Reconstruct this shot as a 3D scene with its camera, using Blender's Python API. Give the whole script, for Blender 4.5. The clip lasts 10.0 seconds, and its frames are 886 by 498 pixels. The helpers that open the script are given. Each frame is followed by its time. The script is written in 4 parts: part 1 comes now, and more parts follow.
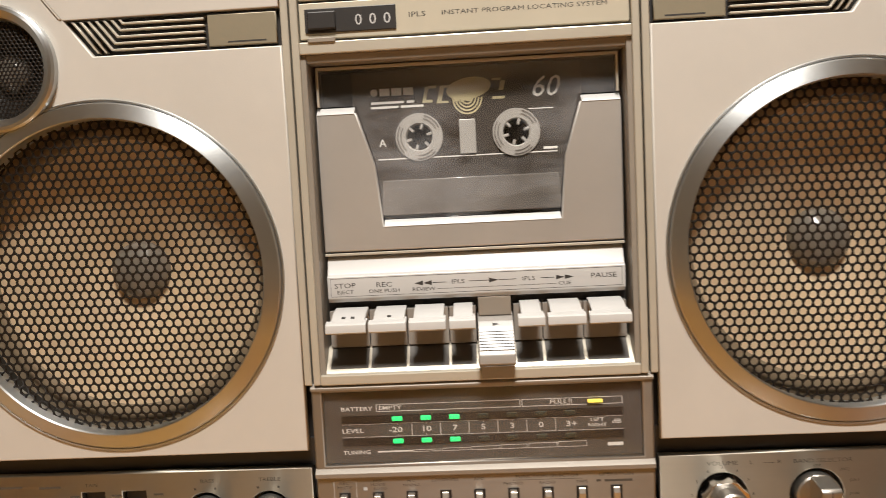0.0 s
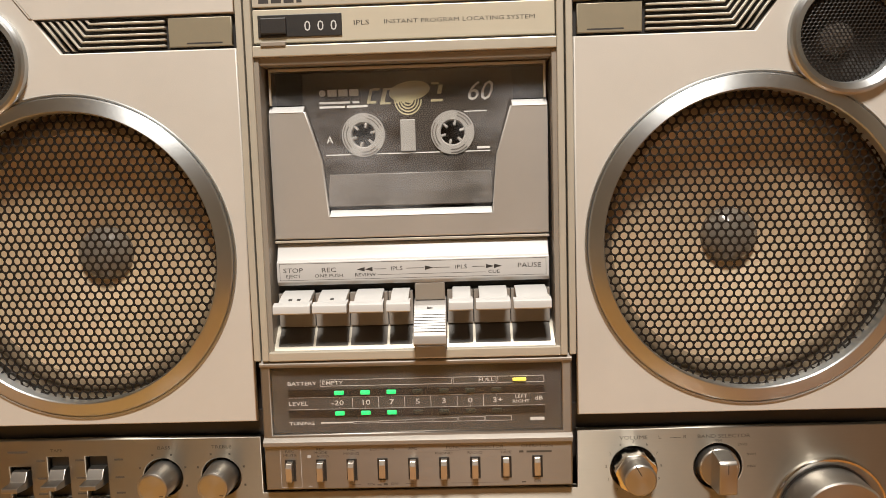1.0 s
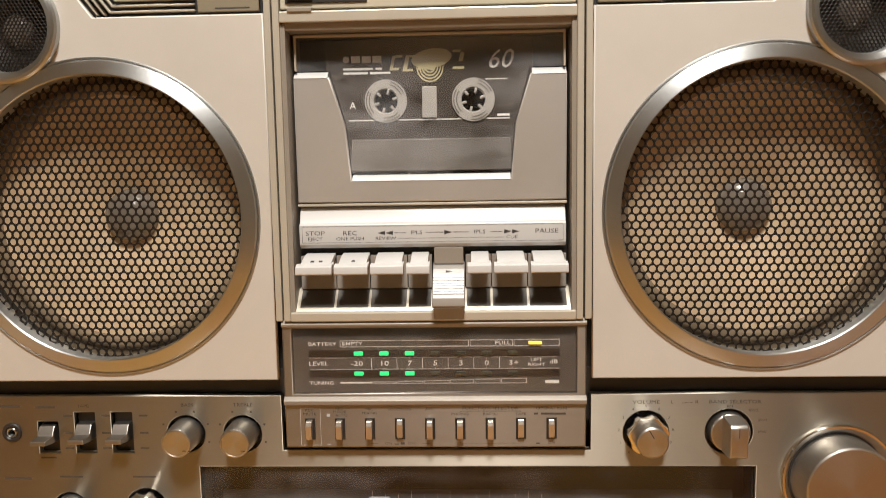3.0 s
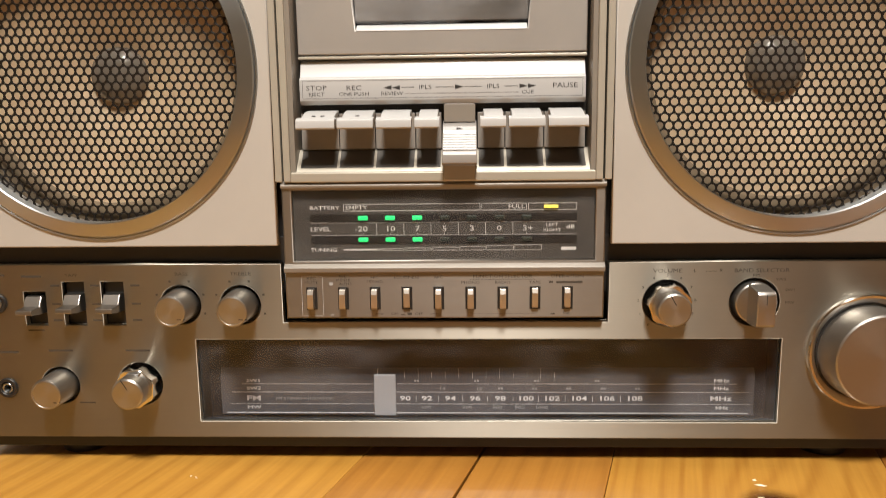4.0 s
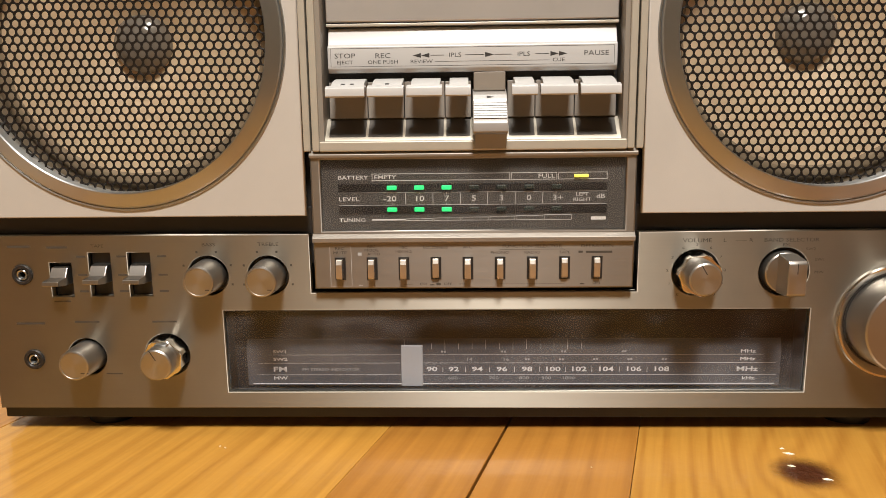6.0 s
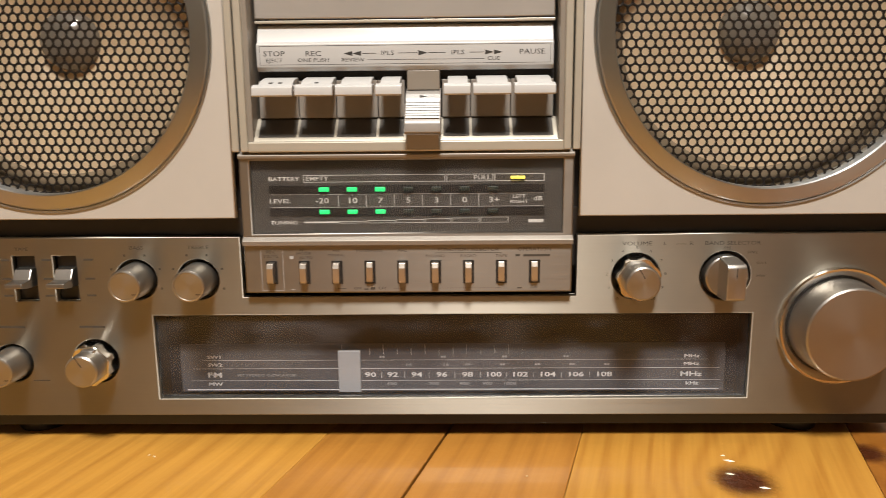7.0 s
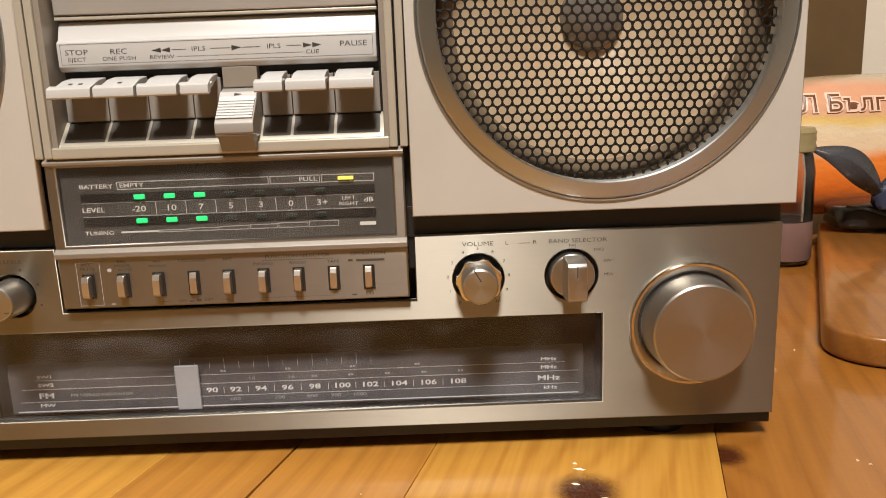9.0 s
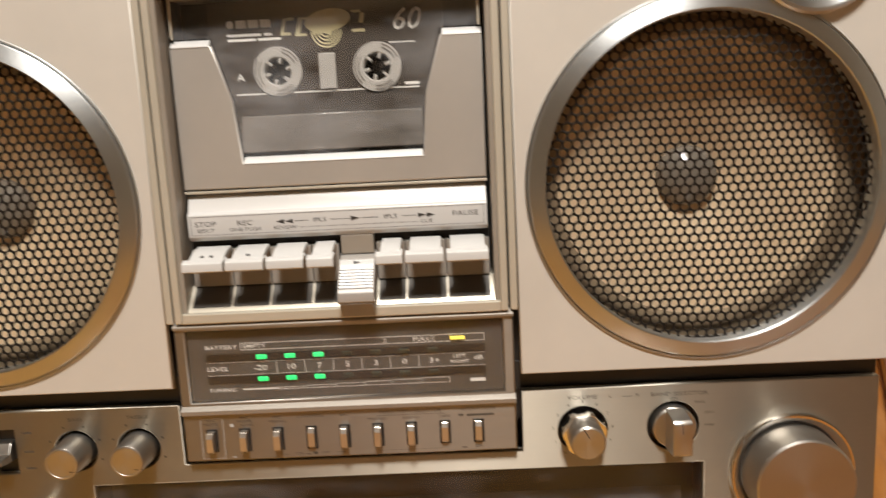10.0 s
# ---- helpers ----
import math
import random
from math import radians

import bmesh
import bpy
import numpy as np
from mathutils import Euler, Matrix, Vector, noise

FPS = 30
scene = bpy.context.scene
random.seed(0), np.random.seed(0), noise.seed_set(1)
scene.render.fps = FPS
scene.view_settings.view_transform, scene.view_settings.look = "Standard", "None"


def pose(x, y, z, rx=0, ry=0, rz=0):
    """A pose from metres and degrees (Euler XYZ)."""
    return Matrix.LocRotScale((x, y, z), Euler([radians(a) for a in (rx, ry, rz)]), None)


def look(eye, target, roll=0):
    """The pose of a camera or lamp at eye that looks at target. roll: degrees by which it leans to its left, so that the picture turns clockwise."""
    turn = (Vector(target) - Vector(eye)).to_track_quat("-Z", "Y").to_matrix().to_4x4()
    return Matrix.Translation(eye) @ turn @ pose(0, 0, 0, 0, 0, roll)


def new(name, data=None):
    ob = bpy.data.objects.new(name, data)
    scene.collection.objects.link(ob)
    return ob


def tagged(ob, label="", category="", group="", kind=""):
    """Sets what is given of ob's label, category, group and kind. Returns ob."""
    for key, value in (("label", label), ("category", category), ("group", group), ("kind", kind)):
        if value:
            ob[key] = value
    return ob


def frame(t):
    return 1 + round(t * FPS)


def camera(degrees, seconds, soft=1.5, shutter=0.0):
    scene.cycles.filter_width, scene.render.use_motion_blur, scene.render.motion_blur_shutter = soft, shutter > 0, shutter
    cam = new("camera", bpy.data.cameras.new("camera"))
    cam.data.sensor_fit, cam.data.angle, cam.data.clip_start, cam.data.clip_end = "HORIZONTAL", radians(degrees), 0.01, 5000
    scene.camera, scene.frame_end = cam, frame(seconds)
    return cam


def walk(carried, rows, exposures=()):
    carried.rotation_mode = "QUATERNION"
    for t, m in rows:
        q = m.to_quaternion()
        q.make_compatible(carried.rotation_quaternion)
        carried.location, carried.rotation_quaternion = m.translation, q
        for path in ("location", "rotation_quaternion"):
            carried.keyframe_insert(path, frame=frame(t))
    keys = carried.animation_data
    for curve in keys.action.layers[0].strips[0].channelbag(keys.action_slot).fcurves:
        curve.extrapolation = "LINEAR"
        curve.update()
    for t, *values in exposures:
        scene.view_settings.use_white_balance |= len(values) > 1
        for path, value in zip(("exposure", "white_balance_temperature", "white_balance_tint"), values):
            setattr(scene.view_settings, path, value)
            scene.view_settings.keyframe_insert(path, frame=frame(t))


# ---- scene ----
cam = camera(62.0, 10.0, soft=0.6, shutter=0.45)
PATH = [
    (0, (0.0016, -0.3133, 0.2221), (-0.0077, -0.1142, 0.2054), -2.89),
    (0.5, (0.0189, -0.3290, 0.2226), (0.0109, -0.1301, 0.2041), -2.41),
    (1, (0.0247, -0.3419, 0.2245), (0.0191, -0.1430, 0.2045), -1.72),
    (1.5, (0.0232, -0.3492, 0.2224), (0.0184, -0.1503, 0.2017), -0.95),
    (2, (0.0196, -0.3518, 0.2230), (0.0125, -0.1529, 0.2041), -1.08),
    (2.2, (0.0198, -0.3506, 0.2215), (0.0123, -0.1517, 0.2023), -0.99),
    (3.3, (0.0191, -0.3504, 0.1990), (0.0108, -0.1519, 0.1758), -0.97),
    (3.5, (0.0183, -0.3459, 0.1806), (0.0090, -0.1476, 0.1564), -0.88),
    (4, (0.0125, -0.3349, 0.1621), (0.0051, -0.1376, 0.1299), -0.69),
    (4.5, (0.0125, -0.3328, 0.1553), (0.0058, -0.1360, 0.1200), -0.74),
    (5, (0.0063, -0.3315, 0.1560), (-0.0005, -0.1346, 0.1213), -0.69),
    (6.3, (-0.0032, -0.3354, 0.1577), (-0.0092, -0.1391, 0.1198), -0.73),
    (6.5, (0.0019, -0.3319, 0.1587), (-0.0024, -0.1356, 0.1206), -0.47),
    (7, (0.0225, -0.3253, 0.1581), (0.0186, -0.1290, 0.1199), -0.58),
    (7.5, (0.0447, -0.3171, 0.1564), (0.0432, -0.1213, 0.1156), -0.83),
    (8, (0.0715, -0.3091, 0.1516), (0.0704, -0.1134, 0.1105), -1.40),
    (8.5, (0.0863, -0.3074, 0.1549), (0.0862, -0.1115, 0.1146), -1.71),
    (9, (0.0885, -0.3053, 0.1583), (0.0889, -0.1095, 0.1178), -2.08),
    (9.5, (0.0755, -0.3064, 0.1953), (0.0773, -0.1100, 0.1578), -2.86),
    (10, (0.0516, -0.3097, 0.2175), (0.0476, -0.1124, 0.1850), -2.84),
]
walk(cam, [(t, look(eye, target, roll)) for t, eye, target, roll in PATH])

from mathutils.bvhtree import BVHTree

# ---- light: one warm ceiling lamp above and before the table, dim room ----
world = bpy.data.worlds.new("room_air")
scene.world = world
world.use_nodes = True
world.node_tree.nodes["Background"].inputs[0].default_value = (1.0, 0.86, 0.68, 1)
world.node_tree.nodes["Background"].inputs[1].default_value = 0.05
lamp_data = bpy.data.lights.new("ceiling_lamp", "AREA")
lamp_data.shape, lamp_data.size, lamp_data.energy, lamp_data.color = "DISK", 0.32, 55.0, (1.0, 0.945, 0.87)
lamp = new("ceiling_lamp", lamp_data)
lamp.matrix_world = look((0.075, -0.92, 1.60), (0.03, 0.0, 0.15))
scene.view_settings.exposure = 0.0


# ---- materials ----
def principled(name, color, rough=0.5, metal=0.0, coat=0.0, spec=0.5):
    m = bpy.data.materials.new(name)
    m.use_nodes = True
    b = m.node_tree.nodes["Principled BSDF"]
    b.inputs["Base Color"].default_value = (*color, 1)
    b.inputs["Roughness"].default_value = rough
    b.inputs["Metallic"].default_value = metal
    b.inputs["Coat Weight"].default_value = coat
    b.inputs["Specular IOR Level"].default_value = spec
    return m, m.node_tree, b


def noise_node(nt, scale, stretch=(1, 1, 1), detail=4.0, rough=0.6):
    geo = nt.nodes.new("ShaderNodeNewGeometry")
    mp = nt.nodes.new("ShaderNodeMapping")
    mp.inputs["Scale"].default_value = stretch
    n = nt.nodes.new("ShaderNodeTexNoise")
    n.inputs["Scale"].default_value = scale
    n.inputs["Detail"].default_value = detail
    n.inputs["Roughness"].default_value = rough
    nt.links.new(geo.outputs["Position"], mp.inputs["Vector"])
    nt.links.new(mp.outputs[0], n.inputs["Vector"])
    return n


def ramp_node(nt, source, stops):
    r = nt.nodes.new("ShaderNodeValToRGB")
    while len(r.color_ramp.elements) < len(stops):
        r.color_ramp.elements.new(0.5)
    for el, (p, c) in zip(r.color_ramp.elements, stops):
        el.position, el.color = p, (*c, 1)
    nt.links.new(source, r.inputs[0])
    return r


def math_node(nt, op, a, b=0.0, c=None):
    n = nt.nodes.new("ShaderNodeMath")
    n.operation = op
    for i, v in enumerate((a, b) if c is None else (a, b, c)):
        if isinstance(v, (int, float)):
            n.inputs[i].default_value = v
        else:
            nt.links.new(v, n.inputs[i])
    return n.outputs[0]


def bump(nt, b, height, strength, dist=0.0005):
    n = nt.nodes.new("ShaderNodeBump")
    n.inputs["Strength"].default_value = strength
    n.inputs["Distance"].default_value = dist
    nt.links.new(height, n.inputs["Height"])
    nt.links.new(n.outputs[0], b.inputs["Normal"])


def worn(name, color, rough, metal=0.0, vary=0.12, grain=900, grain_strength=0.08, stretch=(1, 1, 1), coat=0.0, spec=0.5, aniso=0.0, turned=False):
    """Paint or metal with faint blotches, fine grain and uneven gloss."""
    m, nt, b = principled(name, color, rough, metal, coat, spec)
    big = noise_node(nt, 22, (1, 1, 1), 5)
    lo = tuple(c * (1 - vary) for c in color)
    hi = tuple(min(1, c * (1 + vary)) for c in color)
    nt.links.new(ramp_node(nt, big.outputs[0], [(0.3, lo), (0.7, hi)]).outputs[0], b.inputs["Base Color"])
    fine = noise_node(nt, grain, stretch, 3)
    bump(nt, b, fine.outputs[0], grain_strength)
    rr = math_node(nt, "MULTIPLY_ADD", fine.outputs[0], 0.10, rough - 0.05)
    nt.links.new(rr, b.inputs["Roughness"])
    if aniso:
        tan = nt.nodes.new("ShaderNodeTangent")
        if turned:
            tan.direction_type, tan.axis = "RADIAL", "Y"
        else:
            tan.direction_type, tan.uv_map = "UV_MAP", "front"
        b.inputs["Anisotropic Rotation"].default_value = 0.25
        nt.links.new(tan.outputs[0], b.inputs["Tangent"])
        b.inputs["Anisotropic"].default_value = aniso
    return m


def glow(name, color, strength):
    m, nt, b = principled(name, color, 0.4)
    b.inputs["Emission Color"].default_value = (*color, 1)
    b.inputs["Emission Strength"].default_value = strength
    return m


def clear(name, tint, gloss_rough=0.03, ior=1.45, dust=0.0):
    """Thin clear plastic: see-through with a Fresnel gloss; dust sets pale patches of painted reflection haze and faint
    dust.
    """
    m = bpy.data.materials.new(name)
    m.use_nodes = True
    nt = m.node_tree
    nt.nodes.remove(nt.nodes["Principled BSDF"])
    out = nt.nodes["Material Output"]
    tr = nt.nodes.new("ShaderNodeBsdfTransparent")
    tr.inputs[0].default_value = (*tint, 1)
    gl = nt.nodes.new("ShaderNodeBsdfGlossy")
    gl.inputs["Roughness"].default_value = gloss_rough
    fr = nt.nodes.new("ShaderNodeFresnel")
    fr.inputs["IOR"].default_value = ior
    mix = nt.nodes.new("ShaderNodeMixShader")
    nt.links.new(fr.outputs[0], mix.inputs[0])
    nt.links.new(tr.outputs[0], mix.inputs[1])
    nt.links.new(gl.outputs[0], mix.inputs[2])
    last = mix
    # diffuse pale patches: reflected haze painted in together with dust
    if dust:
        df = nt.nodes.new("ShaderNodeBsdfDiffuse")
        df.inputs[0].default_value = (0.75, 0.76, 0.8, 1)
        n = noise_node(nt, 14, (1, 1, 2.2), 5, 0.62)
        f = ramp_node(nt, n.outputs[0], [(0.42, (0, 0, 0)), (0.75, (dust, dust, dust))])
        last = nt.nodes.new("ShaderNodeMixShader")
        nt.links.new(f.outputs[0], last.inputs[0])
        nt.links.new(mix.outputs[0], last.inputs[1])
        nt.links.new(df.outputs[0], last.inputs[2])
    nt.links.new(last.outputs[0], out.inputs[0])
    return m


def wood(name, dark, light, shift, knots=((9.0, 9.0, 0.01),)):
    """Varnished pine: long grain along the planks, wavy growth bands, two knots."""
    m, nt, b = principled(name, light, 0.30, 0.0, 0.45, 0.35)
    b.inputs["Coat Roughness"].default_value = 0.07
    geo = nt.nodes.new("ShaderNodeNewGeometry")
    mp = nt.nodes.new("ShaderNodeMapping")
    mp.inputs["Rotation"].default_value = (0, 0, radians(16))
    mp.inputs["Location"].default_value = (shift, 0, 0)
    nt.links.new(geo.outputs["Position"], mp.inputs[0])
    long = nt.nodes.new("ShaderNodeMapping")
    long.inputs["Scale"].default_value = (1, 0.16, 1)
    nt.links.new(mp.outputs[0], long.inputs[0])
    wob = nt.nodes.new("ShaderNodeTexNoise")
    wob.inputs["Scale"].default_value = 20
    wob.inputs["Detail"].default_value = 3
    nt.links.new(long.outputs[0], wob.inputs["Vector"])
    fine = nt.nodes.new("ShaderNodeTexNoise")
    fine.inputs["Scale"].default_value = 420
    fine.inputs["Detail"].default_value = 4
    fmap = nt.nodes.new("ShaderNodeMapping")
    fmap.inputs["Scale"].default_value = (1, 0.03, 1)
    nt.links.new(mp.outputs[0], fmap.inputs[0])
    nt.links.new(fmap.outputs[0], fine.inputs["Vector"])
    sep = nt.nodes.new("ShaderNodeSeparateXYZ")
    nt.links.new(mp.outputs[0], sep.inputs[0])
    # growth bands bend round the knots
    pull = None
    dark_spot = None
    for kx, ky, r in knots:
        d = nt.nodes.new("ShaderNodeVectorMath")
        d.operation = "DISTANCE"
        nt.links.new(geo.outputs["Position"], d.inputs[0])
        d.inputs[1].default_value = (kx, ky, 0)
        e = math_node(nt, "ADD", d.outputs["Value"], math_node(nt, "MULTIPLY_ADD", wob.outputs[0], 0.008, -0.004))
        near = math_node(nt, "POWER", 2.718, math_node(nt, "MULTIPLY", e, -1 / (r * 1.6)))
        spot = nt.nodes.new("ShaderNodeMapRange")
        spot.interpolation_type = "SMOOTHSTEP"
        spot.inputs["From Min"].default_value = r * 1.05
        spot.inputs["From Max"].default_value = r * 0.35
        nt.links.new(e, spot.inputs["Value"])
        pull = near if pull is None else math_node(nt, "ADD", pull, near)
        dark_spot = spot.outputs[0] if dark_spot is None else math_node(nt, "MAXIMUM", dark_spot, spot.outputs[0])
    phase = math_node(nt, "MULTIPLY_ADD", wob.outputs[0], 16.0, math_node(nt, "MULTIPLY", sep.outputs[0], 480))
    phase = math_node(nt, "MULTIPLY_ADD", pull, 13.0, phase)
    band = math_node(nt, "MULTIPLY_ADD", math_node(nt, "SINE", phase, 0), 0.5, 0.5)
    band = math_node(nt, "MULTIPLY_ADD", math_node(nt, "POWER", band, 2.5), 0.36, 0.32)
    tone = math_node(nt, "MULTIPLY_ADD", fine.outputs[0], 0.5, math_node(nt, "MULTIPLY", band, 0.55))
    r = ramp_node(nt, tone, [(0.2, light), (0.55, tuple((a + c) / 2 for a, c in zip(dark, light))), (0.9, dark)])
    mix = nt.nodes.new("ShaderNodeMix")
    mix.data_type = "RGBA"
    nt.links.new(dark_spot, mix.inputs[0])
    nt.links.new(r.outputs[0], mix.inputs[6])
    mix.inputs[7].default_value = (0.06, 0.016, 0.005, 1)
    nt.links.new(mix.outputs[2], b.inputs["Base Color"])
    lump = noise_node(nt, 60, (1, 1, 1), 3)
    pits = noise_node(nt, 260, (1, 1, 1), 3)
    h = math_node(nt, "MULTIPLY_ADD", math_node(nt, "MULTIPLY", dark_spot, pits.outputs[0]), 9.0, math_node(nt, "MULTIPLY_ADD", lump.outputs[0], 1.0, math_node(nt, "MULTIPLY", fine.outputs[0], 0.2)))
    bump(nt, b, h, 0.25, 0.001)
    return m


SILVER = worn("silver_paint", (0.475, 0.447, 0.405), 0.45, 0.15, 0.04, 1800, 0.08)
CHAMPAGNE = worn("champagne_metal", (0.45, 0.415, 0.345), 0.36, 0.35, 0.05, 1400, 0.05)
BRUSHED = worn("brushed_aluminium", (0.345, 0.322, 0.276), 0.50, 1.0, 0.05, 700, 0.04, (0.02, 1, 1.6), 0, 0.5, 0.9)
MODULE = worn("bronze_brushed_metal", (0.255, 0.233, 0.207), 0.38, 0.93, 0.06, 700, 0.05, (0.03, 1, 1.6), 0, 0.5, 0.8)
CHROME = worn("polished_ring_metal", (0.46, 0.475, 0.48), 0.38, 1.0, 0.04, 800, 0.02, (1, 1, 1), 0, 0.5, 0.7, True)
POLISH = worn("polished_dish_metal", (0.80, 0.785, 0.76), 0.12, 1.0, 0.03, 500, 0.01)
KNOB = worn("turned_aluminium", (0.42, 0.40, 0.37), 0.40, 1.0, 0.03, 1500, 0.012, (1, 1, 1), 0, 0.5, 0.3, True)
LEVER = worn("plain_lever_metal", (0.38, 0.36, 0.335), 0.36, 1.0, 0.05, 900, 0.02)
BUTTON = worn("satin_button_metal", (0.46, 0.415, 0.365), 0.30, 0.85, 0.05, 900, 0.03)
DOOR = worn("grey_satin_metal", (0.47, 0.445, 0.415), 0.38, 0.6, 0.05, 1500, 0.04)
WHITE = worn("white_key_paint", (0.455, 0.448, 0.438), 0.42, 0.1, 0.03, 1300, 0.04)
GREY_KEY = worn("grey_key_paint", (0.30, 0.28, 0.26), 0.42, 0.2, 0.05, 1300, 0.04)
BLACK = worn("black_plastic", (0.016, 0.014, 0.013), 0.45, 0.0, 0.2, 900, 0.08)
LIP = worn("bronze_lip", (0.25, 0.225, 0.195), 0.48, 0.3, 0.05, 900, 0.05)
TAUPE = worn("taupe_plastic", (0.23, 0.20, 0.165), 0.42, 0.1, 0.06, 900, 0.05)
DARK = worn("dark_brown_plastic", (0.205, 0.188, 0.168), 0.45, 0.0, 0.15, 900, 0.08)
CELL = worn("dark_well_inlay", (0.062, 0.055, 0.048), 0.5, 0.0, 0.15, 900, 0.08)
GRILLE = worn("dark_grille_metal", (0.010, 0.007, 0.005), 0.42, 0.0, 0.15, 1200, 0.06, (1, 1, 1), 0, 0.22)
CONE = worn("paper_cone", (0.84, 0.67, 0.46), 0.42, 0.0, 0.12, 700, 0.3)
CAP = worn("glossy_dust_cap", (0.27, 0.242, 0.205), 0.15, 0.0, 0.1, 300, 0.05)
SURROUND = worn("brown_foam", (0.36, 0.275, 0.18), 0.6, 0.0, 0.15, 600, 0.15)
RUBBER = worn("rubber_surround", (0.03, 0.026, 0.022), 0.55, 0.0, 0.15, 600, 0.15)
INK = principled("dark_print", (0.03, 0.027, 0.025), 0.5)[0]
PALE_INK = principled("white_print", (0.85, 0.84, 0.82), 0.5)[0]
FADED_INK = principled("faded_print", (0.76, 0.75, 0.73), 0.5)[0]
PANEL_INK = principled("panel_print", (0.055, 0.047, 0.038), 0.5)[0]
GOLD_INK = principled("gold_print", (0.62, 0.56, 0.36), 0.4, 0.0)[0]
METER = worn("meter_face", (0.072, 0.067, 0.062), 0.4, 0.0, 0.08, 900, 0.04)
SCALE = worn("scale_plate", (0.098, 0.098, 0.104), 0.4, 0.1, 0.25, 300, 0.05)
STRIP = worn("pale_gold_plate", (0.44, 0.402, 0.318), 0.42, 0.2, 0.04, 900, 0.04)
DIM_INK = principled("faint_print", (0.42, 0.42, 0.42), 0.5)[0]
GRIP = worn("khaki_grip", (0.40, 0.305, 0.115), 0.45, 0.1, 0.08, 900, 0.05)
PLATE = worn("khaki_plate", (0.235, 0.205, 0.145), 0.42, 0.3, 0.06, 900, 0.05)
DIAL_BLACK = worn("smooth_black_plastic", (0.014, 0.014, 0.016), 0.4, 0.0, 0.2, 60, 0.0)
GREEN = glow("green_led", (0.02, 0.85, 0.22), 0.75)
GREEN_OFF = principled("unlit_led", (0.025, 0.035, 0.028), 0.3)[0]
YELLOW = glow("yellow_led", (0.95, 0.78, 0.12), 0.8)
# last value of each pane: strength of its painted haze and dust
PANE = clear("clear_window", (0.93, 0.92, 0.90), 0.05, 1.5, 0.12)
METER_PANE = clear("meter_window", (0.92, 0.90, 0.88), 0.04, 1.45, 0.02)
DIAL_PANE = clear("dial_window", (0.92, 0.92, 0.94), 0.06, 1.36, 0.06)
POINTER, nt_p, b_p = principled("pointer_plastic", (0.55, 0.55, 0.55), 0.3)
b_p.inputs["Alpha"].default_value = 0.6
JAR_GLASS = clear("jar_glass", (0.90, 0.88, 0.86), 0.02, 1.45, 0.05)
SHELL = worn("smoky_shell", (0.070, 0.062, 0.057), 0.15, 0.0, 0.1, 200, 0.02)
SMOKE = worn("grey_translucent_plastic", (0.17, 0.155, 0.145), 0.2, 0.0, 0.35, 90, 0.04)
TAPE = worn("dark_tape", (0.05, 0.040, 0.034), 0.2, 0.0, 0.1, 300, 0.02)
HUB = worn("milky_hub", (0.40, 0.385, 0.37), 0.35, 0.0, 0.06, 500, 0.04)
WALL = worn("cream_wall", (0.72, 0.66, 0.56), 0.8, 0.0, 0.04, 200, 0.1)
BROWN = worn("brown_cabinet", (0.105, 0.062, 0.022), 0.5, 0.0, 0.12, 80, 0.05, (4, 1, 0.3))
PINES = [wood("pine_amber", (0.33, 0.14, 0.022), (0.58, 0.30, 0.055), 0.0),
         wood("pine_red", (0.27, 0.105, 0.018), (0.47, 0.215, 0.040), 0.37),
         wood("pine_yellow", (0.31, 0.122, 0.018), (0.54, 0.28, 0.050), 0.81, ((0.1430, -0.0340, 0.0165),)),
         wood("pine_deep", (0.185, 0.064, 0.010), (0.33, 0.130, 0.020), 0.55, ((0.2085, -0.0085, 0.012),))]
# lamp glare off the cracked knot varnish, given as a pale colour
KNOT_GLARE = worn("knot_glare", (0.80, 0.70, 0.52), 0.25, 0.0, 0.1, 800, 0.2)
BOARD = wood("board_wood", (0.16, 0.055, 0.010), (0.28, 0.112, 0.022), 1.7)


# ---- mesh helpers ----
def add_uv(me):
    uv = me.uv_layers.new(name="front")
    co = np.zeros(len(me.vertices) * 3)
    me.vertices.foreach_get("co", co)
    co = co.reshape(-1, 3)
    vi = np.zeros(len(me.loops), dtype=np.int32)
    me.loops.foreach_get("vertex_index", vi)
    pts = co[vi][:, (0, 2)] + co[vi][:, 1:2] * np.array([[0.13, 0.29]])
    uv.data.foreach_set("uv", pts.ravel())


def link(name, me, mat, parent=None, label="", smooth=35):
    me.materials.clear()
    me.materials.append(mat)
    if "front" not in me.uv_layers:
        while me.uv_layers:
            me.uv_layers.remove(me.uv_layers[0])
        add_uv(me)
    if smooth:
        me.shade_smooth()
        me.set_sharp_from_angle(angle=radians(smooth))
    ob = new(name, me)
    if parent is not None:
        ob.parent = parent
    if label:
        tagged(ob, label)
    return ob


def part(name, bm, mat, parent=None, label="", smooth=None):
    if smooth is None:
        smooth = 35 if len(bm.faces) > 240 else 14
    me = bpy.data.meshes.new(name)
    bmesh.ops.recalc_face_normals(bm, faces=bm.faces)
    bm.to_mesh(me)
    bm.free()
    return link(name, me, mat, parent, label, smooth)


def thing(name, label, category, group="", at=(0, 0, 0)):
    e = new(name)
    e.empty_display_size = 0.02
    e.location = at
    return tagged(e, label, category, group)


def rounded(bm, width, segs=2):
    if width:
        sharp = [e for e in bm.edges if len(e.link_faces) == 2 and e.calc_face_angle(0) > 0.5]
        bmesh.ops.bevel(bm, geom=sharp, offset=width, segments=segs, profile=0.5, affect="EDGES", clamp_overlap=True)
    return bm


